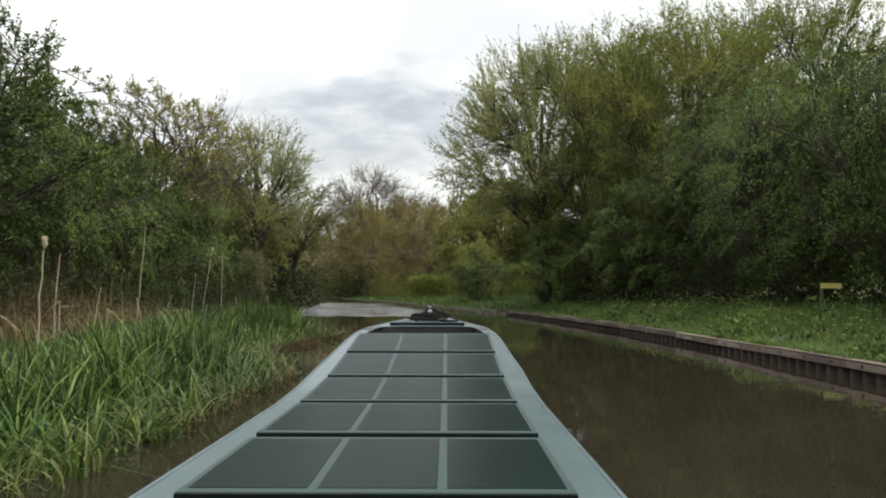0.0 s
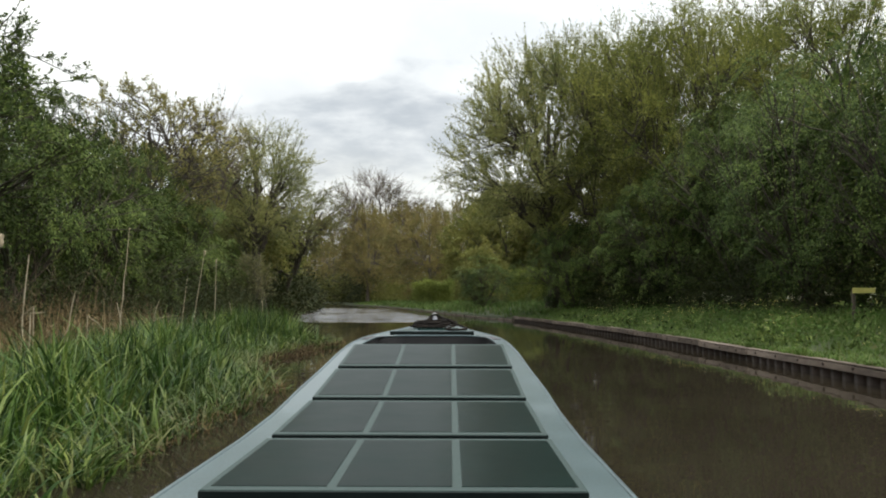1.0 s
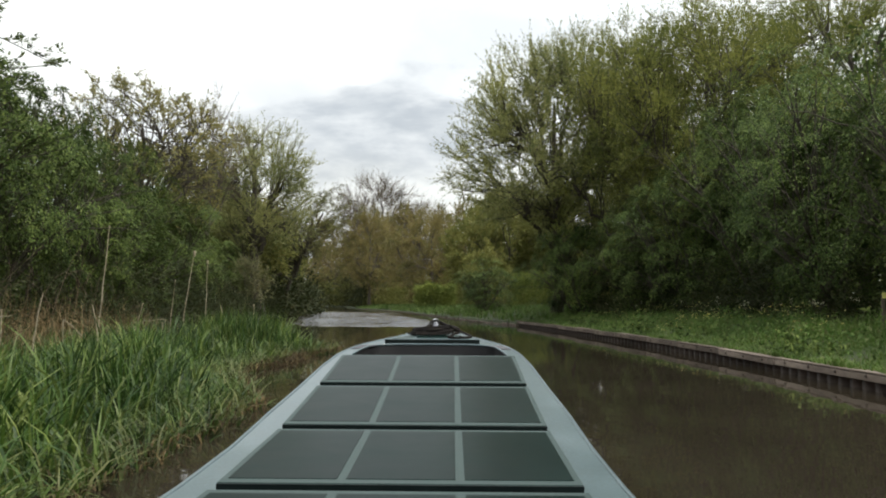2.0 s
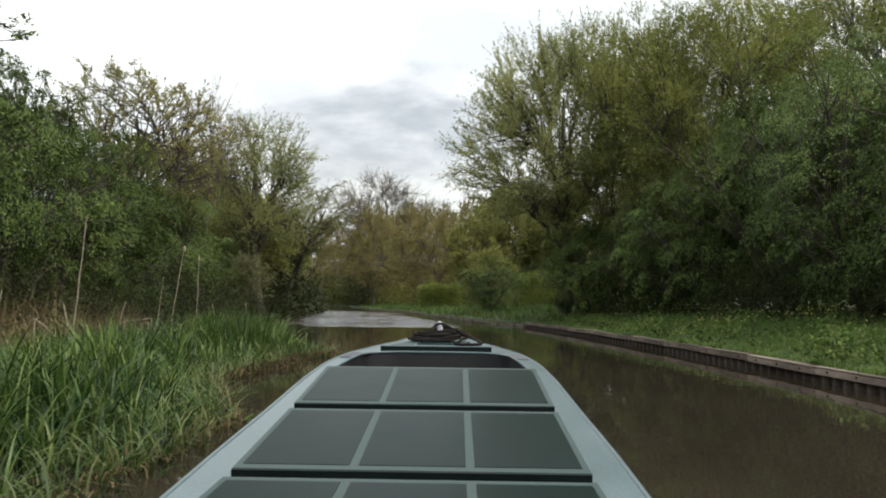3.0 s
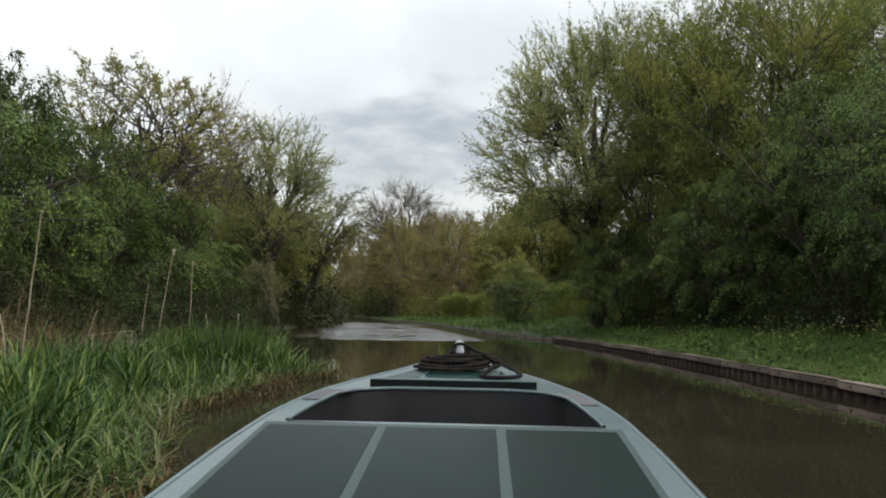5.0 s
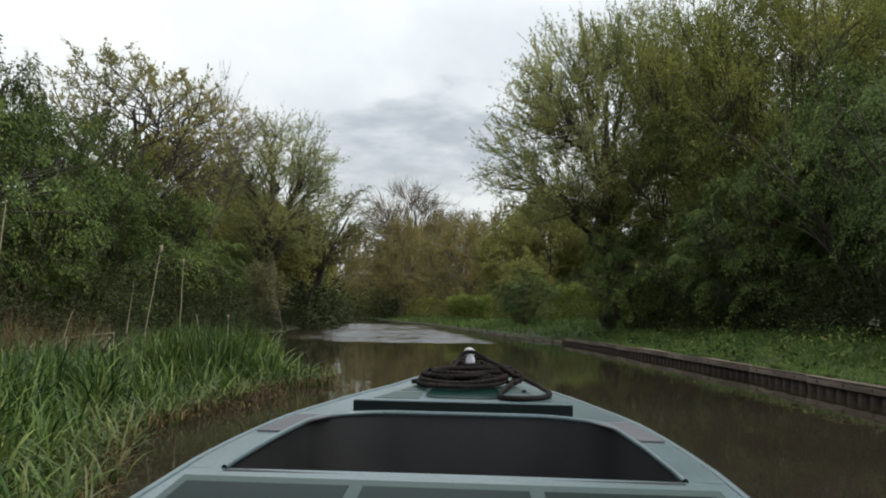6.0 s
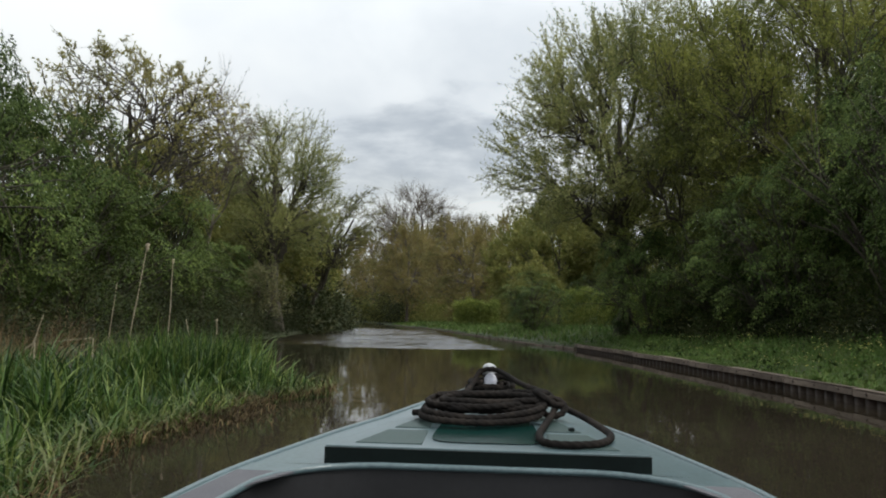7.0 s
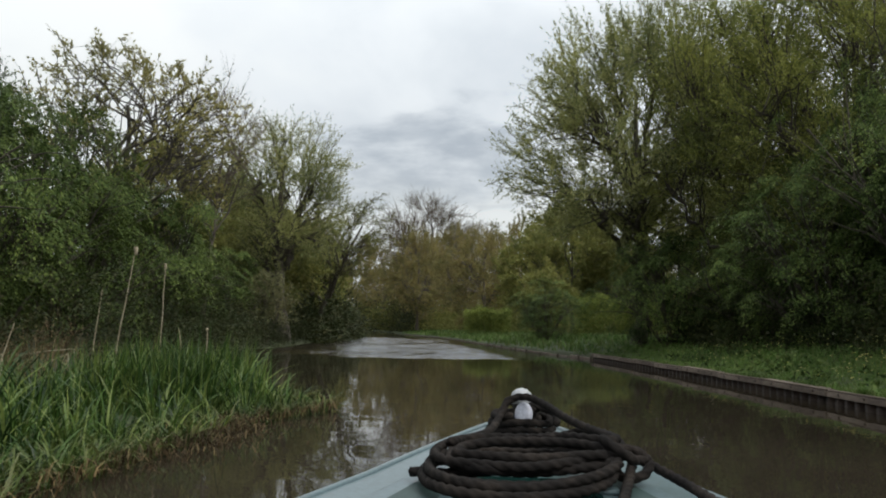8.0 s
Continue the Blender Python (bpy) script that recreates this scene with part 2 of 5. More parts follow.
UMBEL = foliage("white_umbel", [(0.45, 0.46, 0.36), (0.6, 0.6, 0.5)], 0.2)
RUST = surface("rusted_piling", [(0.012, 0.0085, 0.0065), (0.03, 0.019, 0.0135), (0.09, 0.053, 0.034)], 2.2, 26.0, 0.75, 0.12, 0.5, 0.006, metal=0.25, pieces=True)
CAPPING = surface("weathered_capping", [(0.06, 0.043, 0.034), (0.17, 0.133, 0.107), (0.33, 0.275, 0.225)], 1.3, 22.0, 0.8, 0.1, 0.5, 0.006, pieces=True, stretch=(1, 0.2, 1))
BOLT = surface("rusty_bolt", [(0.03, 0.02, 0.015), (0.06, 0.035, 0.025)], 20, 60, 0.7)
DECK = surface("pale_green_deck_paint", [(0.063, 0.098, 0.107), (0.076, 0.116, 0.126), (0.09, 0.131, 0.143)], 2.5, 60.0, 0.36, 0.08, 0.06, 0.001, coat=0.25)
PANEL = surface("matt_green_panel_paint", [(0.026, 0.048, 0.045), (0.034, 0.06, 0.056)], 4.0, 90.0, 0.55, 0.08, 0.1, 0.001, spec=0.35)
GLOSS = surface("bottle_green_gloss", [(0.0035, 0.018, 0.0155), (0.005, 0.025, 0.021)], 3.0, 70.0, 0.25, 0.06, 0.05, 0.001, spec=0.04)
DARK_LID = surface("dark_green_lid_paint", [(0.003, 0.010, 0.009), (0.005, 0.016, 0.014)], 3.0, 70.0, 0.3, 0.06, 0.05, 0.001, spec=0.04)
EDGE = surface("dark_green_paint", [(0.003, 0.006, 0.006), (0.005, 0.010, 0.009)], 5.0, 60.0, 0.5, 0.1, 0.1, 0.001, spec=0.15)
BLACK = surface("black_hull_paint", [(0.007, 0.007, 0.008), (0.014, 0.014, 0.016)], 4.0, 50.0, 0.62, 0.12, 0.2, 0.002)
GRIP = surface("grey_grip_paint", [(0.075, 0.075, 0.085), (0.10, 0.10, 0.11)], 6.0, 160.0, 0.8, 0.08, 0.5, 0.002)
# dark rope, its colour lowered further for the shade it lies in
ROPE = surface("shade_dark_rope", [(0.005, 0.0042, 0.0038), (0.0105, 0.0088, 0.0078), (0.034, 0.027, 0.022)], 9.0, 150.0, 0.9, 0.05, 0.6, 0.003, spec=0.15)
WHITE = surface("white_plastic", [(0.32, 0.33, 0.34), (0.42, 0.43, 0.44)], 10.0, 80.0, 0.35, 0.08, 0.1, 0.001)
GREY = surface("pale_grey_enamel", [(0.36, 0.37, 0.43), (0.45, 0.46, 0.52)], 12.0, 80.0, 0.4, 0.08, 0.1, 0.001)
SIGN = surface("yellow_sign_paint", [(0.50, 0.47, 0.13), (0.6, 0.56, 0.18)], 5.0, 50.0, 0.5, 0.1, 0.1, 0.001)
POST = surface("weathered_post", [(0.06, 0.048, 0.035), (0.11, 0.09, 0.065)], 5.0, 40.0, 0.85, 0.08, 0.5, 0.004, stretch=(1, 1, 0.2))


# ---- builders ----
def mesh_of(name, verts, faces):
    """A mesh from an array of corners and an array of equal faces."""
    verts, faces = np.asarray(verts, np.float32), np.asarray(faces, np.int32)
    me = bpy.data.meshes.new(name)
    me.vertices.add(len(verts))
    me.vertices.foreach_set("co", verts.ravel())
    n, k = faces.shape
    me.loops.add(n * k)
    me.loops.foreach_set("vertex_index", faces.ravel())
    me.polygons.add(n)
    me.polygons.foreach_set("loop_start", np.arange(0, n * k, k, dtype=np.int32))
    me.update(calc_edges=True)
    return me


def part(name, data, material, parent=None, label="", smooth=False):
    """Links a bmesh or mesh as one object, under parent if there is one."""
    if isinstance(data, bmesh.types.BMesh):
        me = bpy.data.meshes.new(name)
        bmesh.ops.recalc_face_normals(data, faces=data.faces)
        data.to_mesh(me)
        data.free()
    else:
        me = data
    if not me.materials:
        me.materials.append(material)
    if smooth:
        me.polygons.foreach_set("use_smooth", np.ones(len(me.polygons), bool))
    ob = new(name, me)
    if parent is not None:
        ob.parent = parent
    if label:
        ob["label"] = label
    return ob


def box(bm, x0, x1, y0, y1, z0, z1, bevel=0.0):
    r = bmesh.ops.create_cube(bm, size=1.0)
    for v in r["verts"]:
        v.co = Vector(((x0 + x1) / 2 + v.co.x * (x1 - x0), (y0 + y1) / 2 + v.co.y * (y1 - y0), (z0 + z1) / 2 + v.co.z * (z1 - z0)))
    if bevel:
        es = {e for v in r["verts"] for e in v.link_edges}
        bmesh.ops.bevel(bm, geom=list(es), offset=bevel, segments=2, affect="EDGES", profile=0.6)
    return bm


def slab(outline, z0, z1, bevel=0.0):
    """A plate with the given outline of (x, y) or (x, y, lift)."""
    bm = bmesh.new()
    top = [bm.verts.new((p[0], p[1], z1 + (p[2] if len(p) > 2 else 0))) for p in outline]
    low = [bm.verts.new((p[0], p[1], z0 + (p[2] if len(p) > 2 else 0))) for p in outline]
    lid = bm.faces.new(top)
    bm.faces.new(low[::-1])
    n = len(outline)
    for i in range(n):
        bm.faces.new((top[i], low[i], low[(i + 1) % n], top[(i + 1) % n]))
    if bevel:
        bmesh.ops.bevel(bm, geom=list(lid.edges), offset=bevel, segments=2, affect="EDGES", profile=0.6)
    return bm


def lathe(profile, sides=16):
    """A turned shape from (radius, height) pairs."""
    bm = bmesh.new()
    rings = [[bm.verts.new((r * math.cos(2 * math.pi * k / sides), r * math.sin(2 * math.pi * k / sides), z)) for k in range(sides)] for r, z in profile]
    for a, b in zip(rings, rings[1:]):
        for k in range(sides):
            bm.faces.new((a[k], a[(k + 1) % sides], b[(k + 1) % sides], b[k]))
    bm.faces.new(rings[0][::-1])
    bm.faces.new(rings[-1])
    return bm


def unit(v):
    return v / np.maximum(np.linalg.norm(v, axis=-1, keepdims=True), 1e-9)


def tubes(points, radii, sides):
    """Corners and faces of many tapered tubes: points (n, s, 3), radii (n, s)."""
    n, s, _ = points.shape
    tan = unit(np.gradient(points, axis=1))
    ref = np.where(np.abs(tan[:, :1, 2:]) > 0.8, [[[1.0, 0, 0]]], [[[0, 0, 1.0]]])
    u = unit(np.cross(tan, np.broadcast_to(ref, tan.shape)))
    w = np.cross(tan, u)
    a = np.arange(sides) * 2 * np.pi / sides
    ring = points[:, :, None] + radii[:, :, None, None] * (u[:, :, None] * np.cos(a)[:, None] + w[:, :, None] * np.sin(a)[:, None])
    idx = np.arange(n * s * sides).reshape(n, s, sides)
    nxt = np.roll(idx, -1, axis=2)
    faces = np.stack([idx[:, :-1], nxt[:, :-1], nxt[:, 1:], idx[:, 1:]], -1).reshape(-1, 4)
    return ring.reshape(-1, 3), faces


def joined(pieces):
    vs, fs, k = [], [], 0
    for v, f in pieces:
        vs.append(v)
        fs.append(f + k)
        k += len(v)
    return np.concatenate(vs), np.concatenate(fs)


def leaves(rng, at, way, size, slim=0.5, small=False, top=(0, 0, 1.0), loose=0.75):
    """One folded four-cornered leaf at each place, pointing along way, its face about top; small ones have three corners."""
    n = len(at)
    way = unit(way)
    side = unit(np.cross(way, np.asarray(top) + rng.normal(0, loose, (n, 3))))
    up = np.cross(side, way)
    size = size[:, None]
    if small:
        v = np.stack([at - side * size * slim * 0.45, at + way * size + up * size * 0.1, at + side * size * slim * 0.45], 1)
        return v.reshape(-1, 3), np.arange(3 * n).reshape(n, 3)
    mid = at + way * size * 0.45
    v = np.stack([at, mid + side * size * slim * 0.5 + up * size * 0.10, at + way * size - up * size * 0.08, mid - side * size * slim * 0.5 + up * size * 0.10], 1)
    return v.reshape(-1, 3), np.arange(4 * n).reshape(n, 4)


def blades(rng, at, height, width, bend, segs=3, a=None):
    """Grass blades as tapering strips that arch over: at (n, 3), the rest (n,)."""
    n = len(at)
    a = rng.uniform(0, 2 * np.pi, n) if a is None else a
    out = np.stack([np.cos(a), np.sin(a), np.zeros(n)], 1)
    b = a + rng.uniform(-0.9, 0.9, n) + np.pi / 2
    side = np.stack([np.cos(b), np.sin(b), np.zeros(n)], 1)
    rows = []
    for k in range(segs + 1):
        f = k / segs
        lean = (bend * f ** 2.0)[:, None]
        c = at + out * height[:, None] * lean + np.array([0, 0, 1.0]) * (height * f * (1 - 0.42 * bend * f ** 2))[:, None]
        w = (width * (1 - f ** 1.5) * 0.5 + 0.0006)[:, None]
        rows += [c - side * w, c + side * w]
    v = np.stack(rows, 1)
    i = np.arange(n)[:, None] * (2 * (segs + 1))
    f = np.concatenate([np.stack([i + 2 * k, i + 2 * k + 1, i + 2 * k + 3, i + 2 * k + 2], -1) for k in range(segs)], 1)
    return v.reshape(-1, 3), f.reshape(-1, 4)

# ---- the lie of the canal ----
RIGHT_Y = [-80, 10, 16, 22.5, 28, 34, 39.3, 46.5, 56, 70, 84, 94, 104, 127, 150, 180, 220, 300, 420]
RIGHT_X = [5.6, 5.42, 5.38, 5.05, 4.55, 3.9, 3.2, 1.35, -0.5, -2.9, -5.5, -7.7, -10.7, -16.2, -22, -32, -55, -150, -330]
LEFT_Y = [-80, 4, 8.7, 10.4, 12, 13.4, 15.2, 17.4, 18.3, 18.9, 19.4, 20, 21, 22.5, 25, 32, 39.6, 48, 64, 79, 100, 120, 150, 180, 220, 300, 420]
LEFT_X = [-2.3, -2.15, -2.05, -2.1, -2.65, -3.2, -3.15, -3.15, -2.75, -2.5, -2.8, -3.6, -5.0, -7.0, -8.0, -9.6, -10.4, -10.9, -12.8, -15.1, -19.2, -23.2, -30, -41, -68, -170, -350]


def right_edge(y):
    return np.interp(y, RIGHT_Y, RIGHT_X)


def left_edge(y):
    return np.interp(y, LEFT_Y, LEFT_X)


def shelf(y):
    """1 where the reed bed lies along the left, 0 past its end."""
    return np.clip((22.5 - np.asarray(y, float)) / 2.0, 0, 1)


def left_height(off, y):
    s = shelf(y)
    low = np.interp(off, [0, 0.3, 1.2, 4.2, 5.6, 8, 20], [-0.5, -0.12, 0.02, 0.10, 0.45, 0.7, 0.9])
    steep = np.interp(off, [0, 0.25, 0.9, 2.5, 6, 20], [-0.5, 0.1, 0.35, 0.55, 0.75, 0.9])
    return low * s + steep * (1 - s)


def right_height(off):
    return np.interp(off, [0, 0.06, 0.3, 1.2, 3.0, 4, 6, 20], [-0.6, 0.14, 0.20, 0.29, 0.48, 0.57, 0.65, 0.9])


def make_ground():
    ys = np.concatenate([[-3000, -900, -300, -80], np.arange(-30, 60, 0.7), np.arange(60, 150, 2.5), np.arange(150, 421, 15), [600, 1200, 3500]])
    left = np.array([2800, 900, 300, 120, 60, 35, 20, 14, 10, 8, 6.8, 5.6, 5, 4.2, 3.4, 2.6, 1.9, 1.2, 0.7, 0.3, 0.0])
    right = np.array([0, 0.06, 0.3, 0.7, 1.2, 1.8, 2.4, 3.0, 4, 5, 6, 8, 12, 20, 35, 60, 120, 300, 900, 2800])
    rng = np.random.default_rng(5)
    rows = []
    for y in ys:
        yc = float(np.clip(y, -80, 420))
        xl, xr = left_edge(yc), right_edge(yc)
        lz = left_height(left, yc) + rng.normal(0, 0.03, len(left)) * (left > 0.5)
        rz = right_height(right) + rng.normal(0, 0.02, len(right)) * (right > 0.5)
        row = [(xl - o, y, z) for o, z in zip(left, lz)]
        row += [(xl + (xr - xl) * f, y, -0.9) for f in (0.1, 0.5, 0.9)]
        row += [(xr + o, y, z) for o, z in zip(right, rz)]
        rows.append(row)
    v = np.array(rows)
    n, m, _ = v.shape
    i = np.arange(n * m).reshape(n, m)
    f = np.stack([i[:-1, :-1], i[:-1, 1:], i[1:, 1:], i[1:, :-1]], -1).reshape(-1, 4)
    ob = part("ground", mesh_of("ground", v.reshape(-1, 3), f), SOIL, smooth=True)
    return tagged(ob, "dark grassy canal banks and muddy bed", "ground", kind="structure")


def make_water_sheet():
    """The water, with low wind waves in a reach some way on."""
    rng = np.random.default_rng(6)
    ys = np.concatenate([np.linspace(-80, 30, 24), np.linspace(31, 35, 5), np.arange(35.5, 92, 0.062), np.arange(92.5, 130, 1.5), np.linspace(132, 420, 40)])
    f = np.linspace(0, 1, 30)
    x0, x1 = left_edge(ys) - 1.2, right_edge(ys) + 0.02
    x = x0[:, None] + (x1 - x0)[:, None] * f
    y = np.repeat(ys[:, None], 30, 1)
    z = np.zeros_like(x)
    for _ in range(26):
        wave, a = rng.uniform(0.24, 0.62), rng.normal(0, 0.22)
        z += np.sin((y * np.cos(a) + x * np.sin(a)) * 2 * np.pi / wave + rng.uniform(0, 6.3)) * wave
    z *= WAVE / 26 ** 0.5
    drift = 0.5 + 0.3 * np.sin(x * 0.55 + y * 0.16 + 1) + 0.3 * np.sin(x * 0.23 - y * 0.11) + 0.15 * np.sin(y * 0.9 + x * 0.4)
    edge = np.clip((y - 37.2 - 1.4 * np.sin(x * 0.4)) / 1.6, 0, 1) * np.clip((91 - y) / 12, 0, 1)
    edge *= np.clip(right_edge(y) - x - np.interp(y, [40, 75], [2.6, 0.3]), 0, 1)
    z *= edge * np.clip(0.65 + 0.5 * drift, 0.5, 1.3)
    v = np.stack([x, y, z], -1)
    n, m, _ = v.shape
    i = np.arange(n * m).reshape(n, m)
    q = np.stack([i[:-1, :-1], i[:-1, 1:], i[1:, 1:], i[1:, :-1]], -1).reshape(-1, 4)
    ob = part("water", mesh_of("water", v.reshape(-1, 3), q), WATER, smooth=True)
    return tagged(ob, "murky brown canal water, ruffled in the distance", "water", kind="structure")


WAVE = 0.046
make_ground()
make_water_sheet()


# ---- the piled edge ----
def make_piling():
    wall = tagged(new("piling_wall"), "rusty steel sheet piling along the towpath edge", "piling", kind="structure")
    # one trough-shaped trench sheet, 0.31 m wide, running along y
    prof = [(0.0, 0.0), (0.0, 0.07), (0.085, 0.105), (0.085, 0.255), (0.0, 0.29), (0.0, 0.31)]
    back = [(x + 0.012, y) for x, y in prof]
    v = [(x, y, z) for z in (-0.75, 0.17) for x, y in prof + back]
    k = len(prof)
    f = []
    for i in range(k - 1):
        f += [(i, i + 1, 2 * k + i + 1, 2 * k + i), (k + i + 1, k + i, 3 * k + i, 3 * k + i + 1), (2 * k + i, 2 * k + i + 1, 3 * k + i + 1, 3 * k + i)]
    sheet = mesh_of("sheet_pile", v, f)
    sheet.materials.append(RUST)
    rng = random.Random(4)
    y = 3.0
    while y < 39.2:
        x0, x1 = float(right_edge(y)), float(right_edge(y + 0.31))
        ob = part("sheet_pile", sheet, RUST, wall)
        ob.matrix_basis = pose(x0 - 0.05, y, rng.uniform(-0.012, 0.012), rng.uniform(-0.4, 0.4), rng.uniform(-1, 1), math.degrees(-math.atan2(x1 - x0, 0.31)))
        y += 0.31
    # capping rail, in lengths, with bolts
    y = 3.0
    while y < 39.2:
        n = min(2.4, 39.4 - y)
        x0, x1 = float(right_edge(y)), float(right_edge(y + n))
        bm = bmesh.new()
        box(bm, -0.09, 0.06, 0.006, n - 0.006, 0.12, 0.206, 0.008)
        box(bm, -0.085, 0.10, 0.004, n - 0.004, 0.219, 0.240, 0.006)
        rail = part("capping_rail", bm, CAPPING, wall)
        turn = math.degrees(-math.atan2(x1 - x0, n))
        rail.matrix_basis = pose(x0 + rng.uniform(-0.012, 0.012), y, rng.uniform(-0.016, 0.012), rng.uniform(-0.35, 0.35), rng.uniform(-5, 4), turn + rng.uniform(-0.5, 0.5))
        box(bm := bmesh.new(), -0.05, 0.08, 0.02, n - 0.02, 0.19, 0.226)
        part("web", bm, RUST, rail)
        for k in range(3):
            b = lathe([(0.022, 0.0), (0.022, 0.012), (0.015, 0.02)], 8)
            bolt = part("bolt", b, BOLT, rail)
            bolt.matrix_basis = pose(-0.09, 0.4 + 0.8 * k, 0.178, 0, -90, 0)
        y += n
    # past the step: older, lower boards on stakes
    old = tagged(new("old_bank_boarding"), "low weathered timber boarding on stakes", "boarding", kind="structure")
    y = 39.4
    while y < 118:
        n = 2.6
        x0, x1 = float(right_edge(y)), float(right_edge(y + n))
        turn = math.degrees(-math.atan2(x1 - x0, n))
        bm = bmesh.new()
        box(bm, -0.03, 0.03, 0.02, math.hypot(n, x1 - x0) - 0.02, -0.4, 0.075, 0.01)
        b = part("board", bm, CAPPING, old)
        b.matrix_basis = pose(x0, y, rng.uniform(-0.035, 0.02), rng.uniform(-0.6, 0.6), rng.uniform(-9, 9), turn + rng.uniform(-1.2, 1.2))
        for k in range(2):
            bm = bmesh.new()
            box(bm, -0.035, 0.035, -0.035, 0.035, -0.6, 0.09, 0.01)
            s = part("stake", bm, POST, old)
            s.matrix_basis = pose(x0 + (x1 - x0) * k * 0.5 - 0.09, y + n * k * 0.5, rng.uniform(-0.08, 0.1), rng.uniform(-3, 3), rng.uniform(-5, 5), turn)
        y += n


make_piling()


# ---- trees ----
def bezier(a, b, c, steps):
    """Curved runs from a over b to c, each (n, 3)."""
    f = np.linspace(0, 1, steps + 1)[None, :, None]
    return a[:, None] * (1 - f) ** 2 + 2 * b[:, None] * f * (1 - f) + c[:, None] * f ** 2


def along(runs, f):
    """The place and the way at fractions f (n, m) of runs (n, s, 3)."""
    s = runs.shape[1] - 1
    i = np.minimum((f * s).astype(int), s - 1)
    r = (f * s - i)[..., None]
    row = np.arange(len(runs))[:, None]
    a, b = runs[row, i], runs[row, i + 1]
    return a * (1 - r) + b * r, unit(b - a)


def shingles(rng, p, heart, count, pad, size, slim):
    """Dense drooping pads of leaves, one at each point of p, tilted outwards from heart like shingles; each pad is made of fingers of leaves."""
    m = len(p)
    out = unit((p - heart) * np.array([1, 1, 0.25]))
    face = unit(out * 0.75 + np.array([0, 0, 0.75]) + rng.normal(0, 0.22, (m, 3)))
    u = unit(np.cross(face, np.array([0, 0, 1.0]) + rng.normal(0, 0.05, (m, 3))))
    w = np.cross(u, face)
    w *= np.where((w * out).sum(1) > 0, 1, -1)[:, None]
    reach = pad * rng.uniform(0.6, 1.35, m)
    k = np.repeat(np.arange(m), count)
    n = len(k)
    fingers = 9
    finger = rng.integers(0, fingers, n)
    ang = (rng.uniform(-1.9, 1.9, (m, fingers)))[k, finger]
    ln = rng.uniform(0.45, 1.15, (m, fingers))[k, finger]
    f = rng.uniform(0.0, 1, n) ** 0.7 * ln
    a = np.sin(ang) * f + rng.normal(0, 0.09, n)
    b = np.cos(ang) * f - 0.25 + rng.normal(0, 0.09, n)
    sag = -0.42 * f ** 2 + rng.normal(0, 0.05, n)
    q = p[k] + (u[k] * a[:, None] + w[k] * b[:, None] + face[k] * rng.normal(0, 0.04, n)[:, None]) * reach[k][:, None]
    q[:, 2] += sag * reach[k]
    way = u[k] * np.sin(ang)[:, None] + w[k] * (np.cos(ang) + 0.2)[:, None] + rng.normal(0, 0.35, (n, 3)) + np.array([0, 0, -0.25])
    q[:, 2] = np.maximum(q[:, 2], 0.12)
    return leaves(rng, q, way, rng.uniform(0.6, 1.3, n) * size, slim, True, face[k], 0.33)


